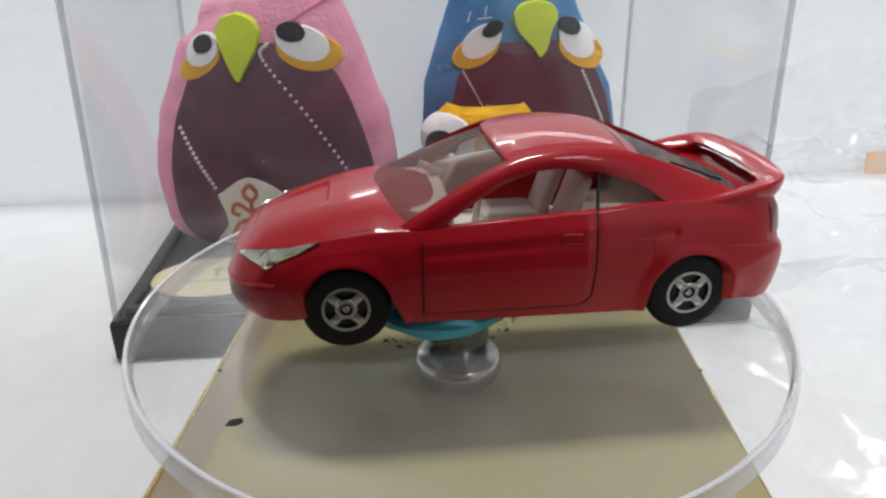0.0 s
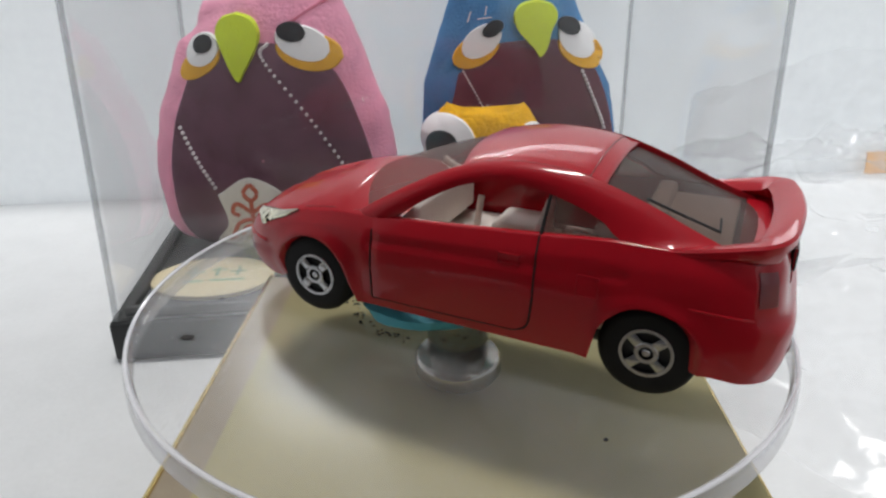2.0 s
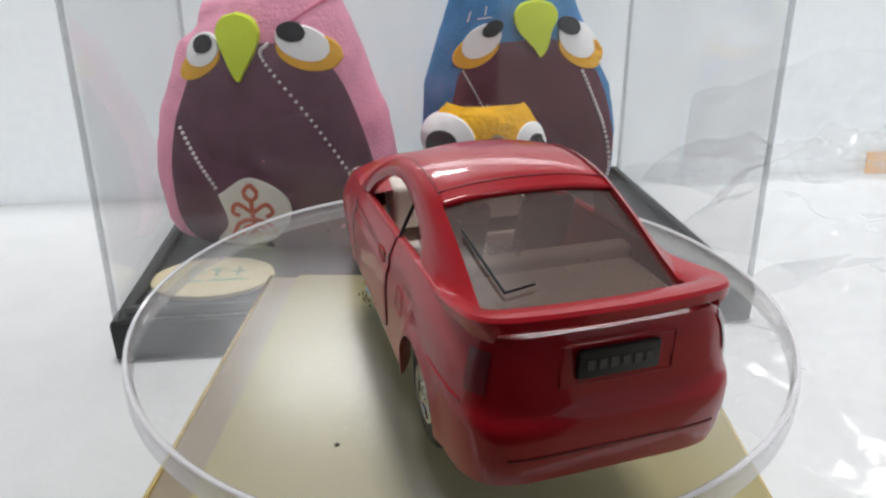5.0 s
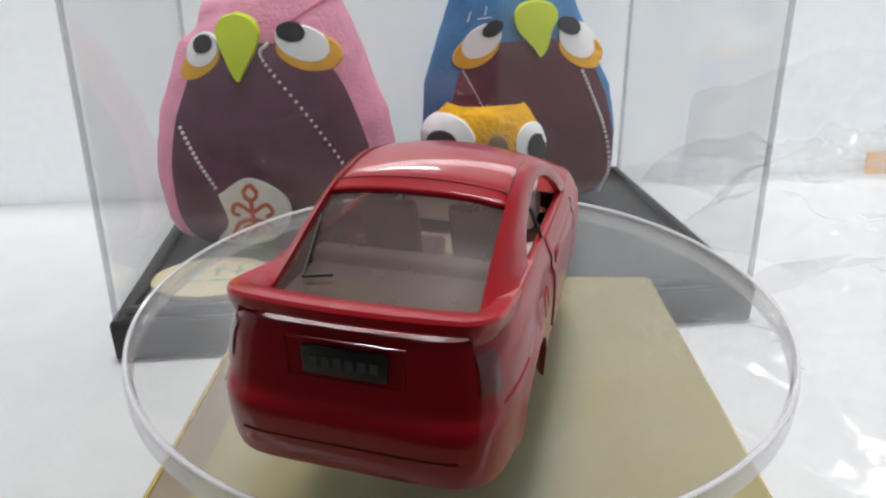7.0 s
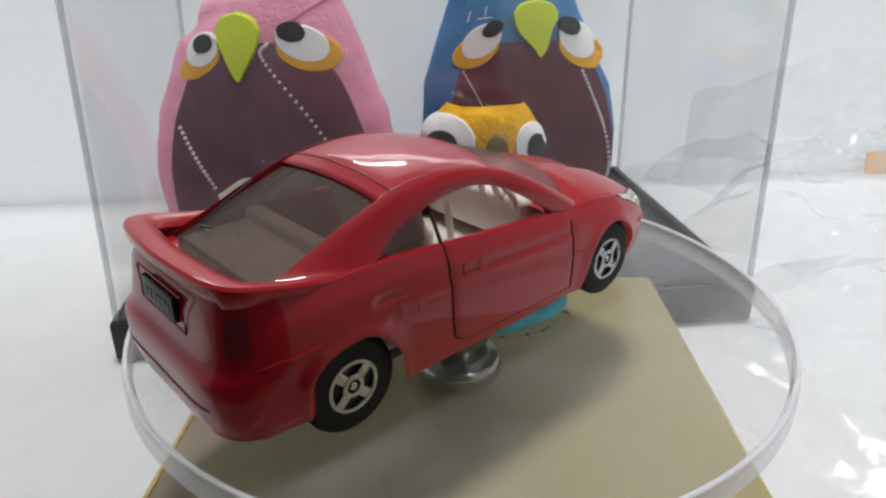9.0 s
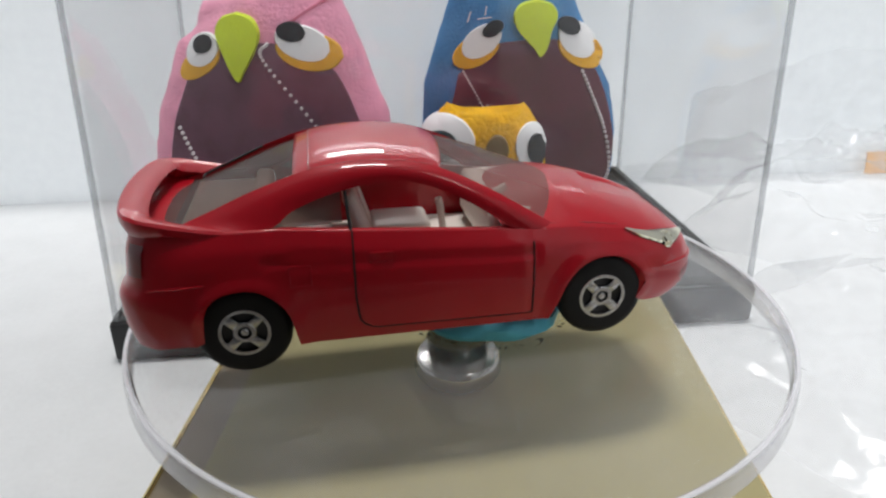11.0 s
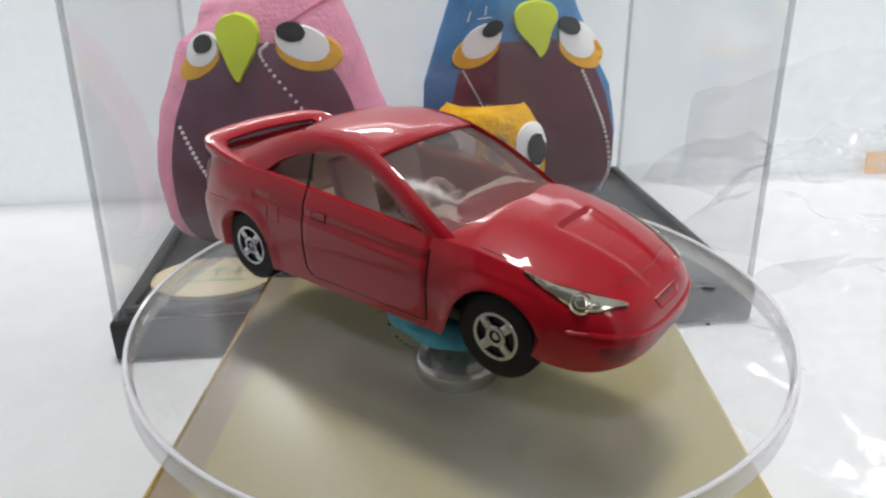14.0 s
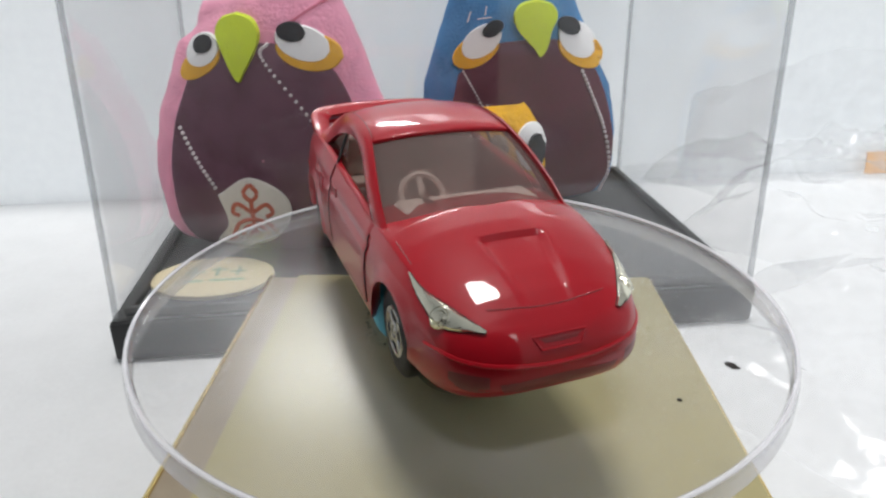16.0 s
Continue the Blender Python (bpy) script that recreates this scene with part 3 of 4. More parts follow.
def build_bag():
    rows = []
    n = 110
    for i in range(n + 1):
        s = i / n
        row = []
        for j in range(n + 1):
            t = j / n
            y = -0.05 + 0.220 * s
            left = 0.062 + 0.022 * math.sin(9 * s + 1) + 0.02 * s if s < 0.55 else 0.083 + 0.012 * math.sin(23 * s)
            x = left + (0.26 - left) * t
            y += s * 0.12 * (x - 0.06)
            edge = min(1.0, 12 * t, 12 * (1 - s) + 0.35, 12 * s + 0.1)
            row.append((x + 0.004 * noise.noise(Vector((x * 60, y * 60, 9))), y + 0.004 * noise.noise(Vector((x * 60, y * 60, 4))), FLOOR_Z + 0.0006 + edge * bag_height(x, y)))
        rows.append(row)
    bag = tagged(new("plastic_bag"), "crumpled clear plastic bag lying on the white sheet", "plastic bag")
    part("film", grid(rows), BAG, bag, "crumpled clear film").visible_shadow = False
    # the flat open end of the bag stands up against the backdrop
    rows = []
    for i in range(41):
        z = 0.052 * i / 40
        row = []
        for j in range(61):
            x = 0.080 + 0.095 * j / 60
            k = noise.noise(Vector((x * 45, z * 60, 2))) + 0.5 * noise.noise(Vector((x * 120, z * 110, 5)))
            row.append((x, 0.158 + 0.14 * (x - 0.08) - 0.25 * z + 0.0045 * k, FLOOR_Z + 0.002 + z * (0.72 + 0.28 * min(1, (x - 0.08) / 0.05)) + 0.0012 * k))
        rows.append(row)
    part("flap", grid(rows), BAG, bag, "smooth open end of the bag").visible_shadow = False


build_bag()

# a scrap of orange paper against the backdrop
scrap = part("paper_scrap", block(0, 0.020, 0, 0.0006, 0, 0.009, 0.0001, 1), ORANGE)
scrap.matrix_world = pose(0.1655, 0.1805, FLOOR_Z + 0.0004, -8, 0, LEAN)
tagged(scrap, "small orange paper scrap lying by the plastic bag", "paper")


# ---- toy car: x forward, y left, z up from the disc, in millimetres ----
HUB_Y, WHEEL_R = 13.5, 5.65
A_FRONT, A_REAR = 38.2, 36.8
FRONT_E, REAR_E = 4.3, 7.0
WHEELS = ((22.7, 5.25), (-22.3, 4.78))
PROFILE_F = [(0, .945), (.12, .98), (.3, 1.0), (.5, 1.0), (.7, .99), (.85, .974), (.94, .96), (1, .945)]
PROFILE_S = [(0, .982), (.12, .992), (.3, .998), (.5, 1.0), (.7, .985), (.85, .955), (1, .89)]
PROFILE_R = [(0, .978), (.12, .992), (.3, 1.0), (.44, 1.0), (.49, .992), (.56, .970), (.7, .962), (.85, .955), (1, .935)]
SHOULDER = [(-40, 17.3), (-34, 17.4), (-28, 17.3), (-18, 17.3), (-8.5, 16.6), (4, 15.8), (13, 15.3), (20, 15.0), (26, 14.2), (31, 12.9), (34.5, 11.9), (38, 11.4)]
SILL = [(-40, 3.6), (-33, 3.2), (-29, 3.8), (-16, 3.0), (16, 3.2), (29, 4.2), (31, 3.6), (34, 3.2), (36, 3.1), (40, 3.1)]
HOOD_MID = [(8, 16.0), (14, 17.0), (18, 18.0), (22, 17.4), (26, 16.3), (30, 15.0), (33, 13.7), (35, 12.4), (36.1, 11.4), (38, 11.4)]
HALF_W = 14.7


def side_fraction(x, z):
    zb, zs = lerp(SILL, x), lerp(SHOULDER, x)
    return min(1.0, max(0.0, (z - zb) / (zs - zb)))


def side_y(x, z):
    """Half width of the lower body at a place along it and a height."""
    f = side_fraction(x, z)
    if x >= 0:
        a, e = A_FRONT * lerp(PROFILE_F, f), FRONT_E
    else:
        a, e = A_REAR * lerp(PROFILE_R, f), REAR_E
    s = min(1.0, abs(x) / a)
    y = HALF_W * lerp(PROFILE_S, f) * (1 - s ** e) ** (1 / e)
    for wx, wz in WHEELS:
        r = math.hypot(x - wx, z - wz)
        y += 0.35 * math.exp(-((r - 6.2) / 1.1) ** 2)
    y -= 0.22 * math.exp(-((z - 12.6 - 0.04 * (10 - x)) / 0.5) ** 2) * (1 if -20 < x < 14 else 0)
    return y


def body_ring(count):
    """Even steps round the plan of the body: fraction along and side."""
    pts, fine = [], 4000
    for k in range(fine + 1):
        a = 2 * math.pi * k / fine
        c, s = math.cos(a), math.sin(a)
        e, ax = (FRONT_E, A_FRONT) if c >= 0 else (REAR_E, A_REAR)
        pts.append((ax * math.copysign(abs(c) ** (2 / e), c), HALF_W * math.copysign(abs(s) ** (2 / e), s)))
    d = np.concatenate([[0], np.cumsum([math.dist(pts[i], pts[i + 1]) for i in range(fine)])])
    even = np.linspace(0, d[-1], count, endpoint=False)
    ks = np.interp(even, d, np.arange(fine + 1))
    return [2 * math.pi * k / fine for k in ks]


def body_point(angle, f):
    """A place on the outer shell: direction round the plan, and fraction of height from sill to shoulder."""
    c, s = math.cos(angle), math.sin(angle)
    front = c >= 0
    e, ax = (FRONT_E, A_FRONT) if front else (REAR_E, A_REAR)
    x = ax * math.copysign(abs(c) ** (2 / e), c)
    y0 = HALF_W * abs(s) ** (2 / e)
    zb, zs = lerp(SILL, x), lerp(SHOULDER, x)
    low = zb
    if y0 > 9.0:
        for wx, wz in WHEELS:
            d = abs(x - wx)
            if d < 6.05:
                low = max(low, wz + math.sqrt(6.05 ** 2 - d * d))
    z = low + (zs - low) * f
    fn = (z - zb) / (zs - zb)
    xx = x * (lerp(PROFILE_F, fn) if front else lerp(PROFILE_R, fn))
    yy = y0 * lerp(PROFILE_S, fn)
    for wx, wz in WHEELS:
        r = math.hypot(x - wx, z - wz)
        if y0 > 9:
            yy += 0.35 * math.exp(-((r - 6.2) / 1.1) ** 2)
    if -20 < x < 14:
        yy -= 0.22 * math.exp(-((z - 12.6 - 0.04 * (10 - x)) / 0.5) ** 2)
    return xx, math.copysign(yy, s), z


def P(x, y, z):
    return (x * MM, y * MM, z * MM)


def hood_z(x, q):
    zs = lerp(SHOULDER, x / 0.945)
    mid = lerp(HOOD_MID, x)
    z = zs + (mid - zs) * (1 - abs(q) ** 2.6)
    return z


def channel(x, y):
    """The sunken air intake channel on the bonnet, deepest at its rear edge."""
    if not 24.6 < x < 37.0:
        return 0.0
    half = 4.2 - 0.12 * (x - 24.6)
    k = max(0.0, min(1.0, (half - abs(y)) / 0.7))
    return -0.65 * k * max(0.0, 1 - (x - 24.6) / 12.4) ** 0.8


def build_body(car):
    count = 420
    ring = body_ring(count)
    bm = bmesh.new()
    levels = [0, .04, .1, .18, .27, .36, .44, .49, .515, .54, .6, .68, .76, .84, .9, .95, .98, 1.0]
    rows = [[P(*body_point(a, f)) for a in ring] for f in levels]
    # return inwards along the lower edge
    rows.insert(0, [(p[0] * 0.97, p[1] * 0.955, p[2]) for p in rows[0]])
    rows.insert(0, [(p[0] * 0.96, p[1] * 0.94, p[2] + 1.6 * MM) for p in rows[0]])
    grid(rows, bm, wrap=True)
    # bonnet and rear deck caps
    top = [body_point(a, 1.0) for a in ring]

    def cap(keep, zf, m):
        strip = sorted([p for p in top if p[1] >= 0 and keep(p[0])], key=lambda p: p[0])
        rr = []
        for x, y, z in strip:
            rr.append([P(x, y * q, zf(x, y * q, q)) for q in [math.sin(math.pi / 2 * (2 * k / m - 1)) * 0.5 + 0.5 * (2 * k / m - 1) for k in range(m + 1)]])
        grid(rr, bm)

    cap(lambda x: x > 9.0, lambda x, y, q: hood_z(x, q) + channel(x, y), 64)
    cap(lambda x: x < -29.3, lambda x, y, q: lerp(SHOULDER, x) - 0.75 * (1 - q ** 8), 24)
    # belt ledge beside the cabin
    for s in (1, -1):
        strip = sorted([p for p in top if p[1] * s > 0 and -30.6 < p[0] < 11.0], key=lambda p: p[0])
        grid([[P(x, y - s * d, z + h) for d, h in ((0, 0), (0.25, 0.12), (0.7, 0.1), (1.0, -0.2), (1.1, -2.5), (1.1, -9.0))] for x, y, z in strip], bm)
    ob = part("body", tidy(bm, 1e-5), PAINT, car, "glossy red enamelled metal body shell")
    return ob


RAIL = [(16.2, 12.3, 14.9), (11.5, 11.9, 17.8), (6.5, 11.1, 20.6), (1.5, 10.2, 22.7), (-3, 9.9, 23.6), (-8, 9.8, 23.7), (-13.4, 9.8, 23.0), (-19.5, 9.9, 21.0), (-24, 10.0, 19.1), (-28.0, 10.2, 17.5), (-30.6, 10.4, 16.7)]
ARCH = [(11.8, 12.8, 14.5), (8.5, 12.5, 17.0), (5.2, 12.0, 19.1), (1.4, 11.4, 20.9), (-2.9, 11.1, 21.9), (-7.6, 11.1, 21.6), (-12.0, 11.4, 20.6), (-15.6, 11.8, 19.2), (-19.0, 12.6, 17.3), (-27.5, 12.8, 17.2)]
NR = 73


def rail(side):
    return [Vector((p.x, p.y * side, p.z)) for p in smooth_curve(RAIL, NR)]


def arch(side):
    return [Vector((p.x, p.y * side, p.z)) for p in smooth_curve(ARCH, NR)]


def on_rail(x, side):
    r = rail(side)
    i = min(range(NR), key=lambda k: abs(r[k].x - x))
    j = min(NR - 1, i + 1) if r[i].x > x else max(0, i - 1)
    t = 0 if abs(r[i].x - r[j].x) < 1e-6 else (x - r[i].x) / (r[j].x - r[i].x)
    return r[i].lerp(r[j], t)


def span(x, rise, m=24, ahead=0.0, inset=0.0):
    """A bowed line across the cabin from rail to rail."""
    p = on_rail(x, 1)
    return [P(x + ahead * (1 - q * q), (p.y - inset) * q, p.z + rise * (1 - abs(q) ** 2.2)) for q in [2 * k / m - 1 for k in range(m + 1)]]


def build_cabin(car):
    for s in (1, -1):
        a, b = rail(s), arch(s)
        rows = []
        for k in range(7):
            t = k / 6
            rows.append([(u.lerp(v, t) + Vector((0, s * 0.32 * math.sin(math.pi * t), 0.2 * math.sin(math.pi * t)))) * MM for u, v in zip(a, b)])
        # the window let in along the rail
        rows.insert(0, [(u + Vector((0, -s * 0.12, -0.9))) * MM for u in a])
        # fold the lower edge inwards
        rows.append([(v + Vector((0, -s * 0.7, -0.05))) * MM for v in b])
        bm = tidy(grid(rows), 1e-6)
        solid(part("roof_pillar", bm, PAINT, car, "red curved pillar arch over the side window"), 0.5 * MM, 0)
    xs = [2.0, 1.6, 1.0] + [-k for k in range(0, 14)] + [-14.0, -14.6, -15.2]
    rows = []
    for x in xs:
        lift = 0.18 if -13.2 < x < 1.2 else 0.0
        rise = 1.0 if x > -13 else 0.95 - 0.1 * (-13 - x)
        rows.append([(p[0], p[1], p[2] + lift * MM * (1 if abs(p[1]) < 9.0 * MM else 0)) for p in span(x, rise, 32, ahead=1.2 if x > 0.5 else (0.6 if x > -1 else 0))])
    solid(part("roof", tidy(grid(rows), 1e-6), PAINT, car, "glossy red roof panel"), 0.6 * MM)
    for s in (1, -1):
        line = [on_rail(x, s) for x in np.linspace(1.2, -13.6, 24)]
        part("roof_seam", tube([P(q.x, q.y - s * 0.25, q.z + 0.16) for q in line], 0.09 * MM, n=6), PAINT_RECESS_SHADE, car, "fine groove beside the roof panel")
    part("roof_seam", tube([(p[0], p[1], p[2] + 0.1 * MM) for p in span(-13.3, 0.98, 24)], 0.09 * MM, n=6), PAINT_RECESS_SHADE, car)
    # windscreen and rear window
    rows = [span(x, 0.9 + 1.9 * (x - 1.4) / 14.0, 24, ahead=0.9 + 2.6 * (x - 1.4) / 14.0, inset=0.25) for x in np.linspace(15.4, 1.4, 18)]
    rows = [[(p[0], p[1], p[2] - 0.45 * MM) for p in r] for r in rows]
    part("windscreen", grid(rows), SMOKED, car, "smoky clear windscreen").visible_shadow = False
    rows = [span(x, 0.8 - 0.3 * (-x - 14.8) / 15.4, 24, ahead=-1.0 * (-x - 14.8) / 15.4, inset=0.1) for x in np.linspace(-14.8, -30.3, 18)]
    rows = [[(p[0], p[1], p[2] - 0.6 * MM) for p in r] for r in rows]
    part("rear_window", grid(rows), SMOKED_REAR, car, "smoky clear rear window")
    for s in (1, -1):
        b = [v for v in arch(s) if -19.0 < v.x < -9.6]
        rows = [[P(v.x, v.y - s * 0.7, v.z) for v in b], [P(v.x, v.y - s * 0.4 + s * 0.3, min(v.z, 17.0)) for v in b]]
        part("quarter_window", grid(rows), SMOKED, car, "smoky clear rear quarter window").visible_shadow = False
        part("window_divider", tube([P(-9.4, s * 10.9, 21.3), P(-9.2, s * 11.9, 19), P(-9.0, s * 12.9, 16.6)], 0.22 * MM), BLACK, car, "thin dark window divider")


def body_tree(car):
    body = car.children[0].data
    return BVHTree.FromPolygons([v.co for v in body.vertices], [p.vertices[:] for p in body.polygons])


def snap_line(tree, points, lift, r, closed=False):
    """A fine bead that follows the body's surface."""
    out = []
    for q in points:
        place, normal, _, _ = tree.find_nearest(Vector(P(*q)))
        away = Vector((q[0] * 0.5, q[1], q[2] - 5))
        out.append(place + (normal if normal.dot(away) > 0 else -normal) * lift * MM)
    return tube(out, r * MM, n=6, closed=closed)


def between(points, n, closed=True):
    pts = [Vector(q) for q in points]
    ends = list(zip(pts, pts[1:] + pts[:1])) if closed else list(zip(pts, pts[1:]))
    return [tuple(a.lerp(b, k / n)) for a, b in ends for k in range(n)]


def side_patch(xf, z0, z1, s, nx, nz, lift, edge=0.0):
    """A piece of sheet over the body's side. xf(z) gives its front and rear ends."""
    rows = []
    for i in range(nz + 1):
        z = z0 + (z1 - z0) * i / nz
        a, b = xf(z)
        rows.append([P(a + (b - a) * k / nx, s * (side_y(a + (b - a) * k / nx, z) + lift), z) for k in range(nx + 1)])
    return grid(rows)


def door_ends(z):
    """Front and rear shut line of a door at a height; the lower rear corner is rounded."""
    rear = -8.9 + 0.6 * max(0, (9 - z) / 6)
    if z < 6.2:
        rear += 1.6 * (1 - math.sqrt(max(0, 1 - ((6.2 - z) / 1.7) ** 2)))
    return 13.0, rear


def build_doors(car):
    tree = body_tree(car)
    for s in (1, -1):
        rows = []
        zs = [4.5, 4.55, 4.7, 5.0, 5.5, 6.2] + list(np.linspace(6.8, 15.0, 18))
        for i, z in enumerate(zs):
            a, b = door_ends(z)
            row = []
            for k in range(33):
                x = a + (b - a) * k / 32
                zz = z if i < len(zs) - 1 else lerp(SHOULDER, x) - 0.05
                if i >= 6:
                    top = lerp(SHOULDER, x) - 0.05
                    zz = 6.8 + (top - 6.8) * (z - 6.8) / (15.0 - 6.8)
                edge = 0.0 if i in (0,) or k in (0, 32) else 0.16
                row.append(P(x, s * (side_y(x, zz) + edge), zz))
            rows.append(row)
        door = part("door", tidy(grid(rows), 1e-6), PAINT, car, "glossy red door with open window")
        # shut lines: thin beads that paint the shade of the gap
        line = [(door_ends(z)[1], z) for z in np.linspace(lerp(SHOULDER, -8.9), 4.5, 24)] + [(x, 4.45) for x in np.linspace(-6.5, 12.9, 20)] + [(13.05, z) for z in np.linspace(4.6, 13.9, 16)]
        part("shut_line", tube([P(x, s * (side_y(x, z) + 0.05), z) for x, z in line], 0.12 * MM, n=6), PAINT_GAP_SHADE, door, "shut line round the door with its gap shade painted dark")
        part("handle", side_patch(lambda z: (-4.4, -7.0), 13.0, 14.2, s, 6, 3, 0.22), PAINT, door, "moulded red door handle")
        rows = tube([P(x, s * (side_y(x, z) + 0.24), z) for x, z in ((-4.4, 13.0), (-7.0, 13.0), (-7.0, 14.2), (-4.4, 14.2))], 0.09 * MM, closed=True, n=6)
        part("handle_rim", rows, PAINT, door)
        # fuel flap on the quarter panel
        part("fuel_flap", snap_line(tree, between([(-13.9, s * 14.6, 10.8), (-16.4, s * 14.6, 10.8), (-16.4, s * 14.6, 13.3), (-13.9, s * 14.6, 13.3)], 5), 0.0, 0.07, True), PAINT, car, "raised square fuel flap")
        part("wing_crease", snap_line(tree, [(x, s * 14.6, 11.9 + 0.05 * (x + 22)) for x in np.linspace(-26, -33, 12)], 0.0, 0.14), PAINT, car)


def build_wheel(car, x, z, s):
    wheel = new("wheel")
    wheel.parent = car
    wheel.matrix_basis = Matrix.Translation(P(x, s * (HUB_Y + 0.1), z)) @ pose(0, 0, 0, 0, 0, 0 if s > 0 else 180)
    r = WHEEL_R
    w = 3.6
    k1 = r / 5.1
    prof = [(2.7, -w), (r - 0.4, -w), (r, -w + 0.4), (r, -0.6), (r - 0.12, -0.3), (r - 0.5, 0.0), (r - 1.1, 0.12), (3.0, 0.05), (2.9, -0.2)]
    part("tyre", lathe([(a * MM, b * MM) for a, b in prof], 56, axis="Y"), RUBBER, wheel, "black rubber tyre")
    # rim: outer ring, four broad spokes, hub
    bm = lathe([(a * k1 * MM, b * MM) for a, b in ((2.85, -0.5), (2.85, 0.08), (2.78, 0.2), (2.42, 0.2), (2.34, 0.05), (2.34, -0.7))], 56, axis="Y")
    lathe([(a * k1 * MM, b * MM) for a, b in ((1.25, -0.5), (1.25, 0.12), (1.15, 0.22), (0.75, 0.22), (0.7, 0.1), (0.7, -0.3))], 40, bm=bm, axis="Y")
    for k in range(4):
        own = block(-0.58 * MM, 0.58 * MM, -0.5 * MM, 0.16 * MM, 1.1 * k1 * MM, 2.6 * k1 * MM, 0.1 * MM)
        merge(bm, own, pose(0, 0, 0, 0, 45 + 90 * k, 0))
    part("rim", bm, CHROME, wheel, "chromed four-spoke rim")
    part("rim_well", lathe([(a * k1 * MM, b * MM) for a, b in ((0, -0.5), (2.8, -0.5), (2.8, -0.8), (0, -0.8))], 40, axis="Y"), BLACK, wheel, "dark rim recess")
    part("hub_cap", lathe([(a * k1 * MM, b * MM) for a, b in ((0, 0.2), (0.36, 0.2), (0.45, 0.1), (0.45, -0.3))], 24, axis="Y"), CHROME, wheel, "small round hub cap")
    return wheel


def hood_point(x, y, lift):
    ys = max(0.2, side_y(x, lerp(SHOULDER, x)))
    q = max(-1, min(1, y / ys))
    return P(x, y, hood_z(x, q) + channel(x, y) + lift)


def snap_patch(tree, upper, lower, n, m, lift, side, ends=True):
    """A thin piece laid on the body between two guide lines."""
    a, b = smooth_curve(upper, n), smooth_curve(lower, n)
    rows, outs = [], []
    for k in range(m + 1):
        row, ro = [], []
        for u, v in zip(a, b):
            p = u.lerp(v, k / m)
            place, normal, _, _ = tree.find_nearest(Vector(P(p.x, p.y * side, p.z)))
            out = Vector((p.x * 0.6, p.y * side, p.z - 4)).normalized()
            if normal.dot(out) < 0:
                normal = -normal
            row.append(place)
            ro.append(normal)
        rows.append(row)
        outs.append(ro)
    res = []
    for i in range(m + 1):
        line = []
        for j in range(n):
            near = [(x, y) for x in (i - 1, i, i + 1) for y in (j - 2, j - 1, j, j + 1, j + 2) if 0 <= x <= m and 0 <= y < n]
            nn = sum((outs[x][y] for x, y in near), Vector()).normalized()
            line.append(rows[i][j] + nn * (lift if 0 < i < m else 0.02) * MM)
        res.append(line)
    return grid(res)


def build_lights(car):
    tree = body_tree(car)
    for s in (1, -1):
        # almond headlamp over the front corner
        upper = [(25.6, 13.0, 14.6), (29.0, 12.1, 14.1), (32.4, 10.3, 13.3), (36.1, 7.8, 11.9)]
        lower = [(25.6, 13.1, 14.5), (29.2, 13.5, 13.2), (33.0, 12.2, 11.45), (36.1, 8.0, 11.4)]
        lamp_ob = part("headlight", snap_patch(tree, upper, lower, 31, 8, 0.32, s), LAMP_CHROME, car, "almond-shaped silvery headlight")
        part("bezel", tube([tree.find_nearest(Vector(P(q.x, q.y * s, q.z)))[0] for q in smooth_curve(upper, 20) + smooth_curve(lower, 20)[::-1]], 0.09 * MM, n=6, closed=True), PAINT_GAP_SHADE, lamp_ob, "dark edge round the headlight")
        place, normal, _, _ = tree.find_nearest(Vector(P(32.2, s * 11.7, 12.1)))
        own = lathe([(0, 0.55 * MM), (0.6 * MM, 0.5 * MM), (0.85 * MM, 0.12 * MM), (1.1 * MM, 0.34 * MM), (1.3 * MM, 0.05 * MM)], 24)
        bulb = part("lens", own, LAMP_CHROME, lamp_ob, "round reflector inside the headlight")
        part("lamp_rib", tube([tree.find_nearest(Vector(P(q.x, q.y * s, q.z)))[0] * 1.006 for q in smooth_curve([(28.0, 12.9, 13.9), (30.0, 12.4, 13.2), (31.4, 11.9, 12.6)], 9)], 0.16 * MM, n=6), STEEL, lamp_ob)
        normal = normal if normal.x > 0 else -normal
        bulb.matrix_basis = Matrix.Translation(place) @ normal.to_track_quat("Z", "Y").to_matrix().to_4x4()
        # tail lamp wrapped round the rear corner
        rows = []
        for i in range(9):
            f = 0.66 + 0.26 * i / 8
            row = []
            for k in range(9):
                a = math.pi - radians(27 + 15 * k / 8)
                x, y, z = body_point(a if s > 0 else -a, f)
                row.append(P(x * 1.004, y * 1.008, z))
            rows.append(row)
        part("tail_light", grid(rows), DARK_LENS, car, "dark red tail light")
        # small marker lamp and fog lamp in the front bumper
        part("marker_lamp", tube([P(x, s * (side_y(x, 8.6) + 0.0), 8.6) for x in np.linspace(31.2, 33.4, 6)], 0.22 * MM, n=8), PAINT, car, "small red marker lamp")
        part("fog_lamp", snap_patch(tree, [(36, 7.4, 7.0), (35, 9.0, 7.1), (34, 10.4, 6.9)], [(36, 7.4, 5.6), (35, 9.0, 5.4), (34, 10.4, 5.9)], 9, 4, 0.06, s), PAINT_RECESS_SHADE, car, "small fog lamp with its recess shade painted on")


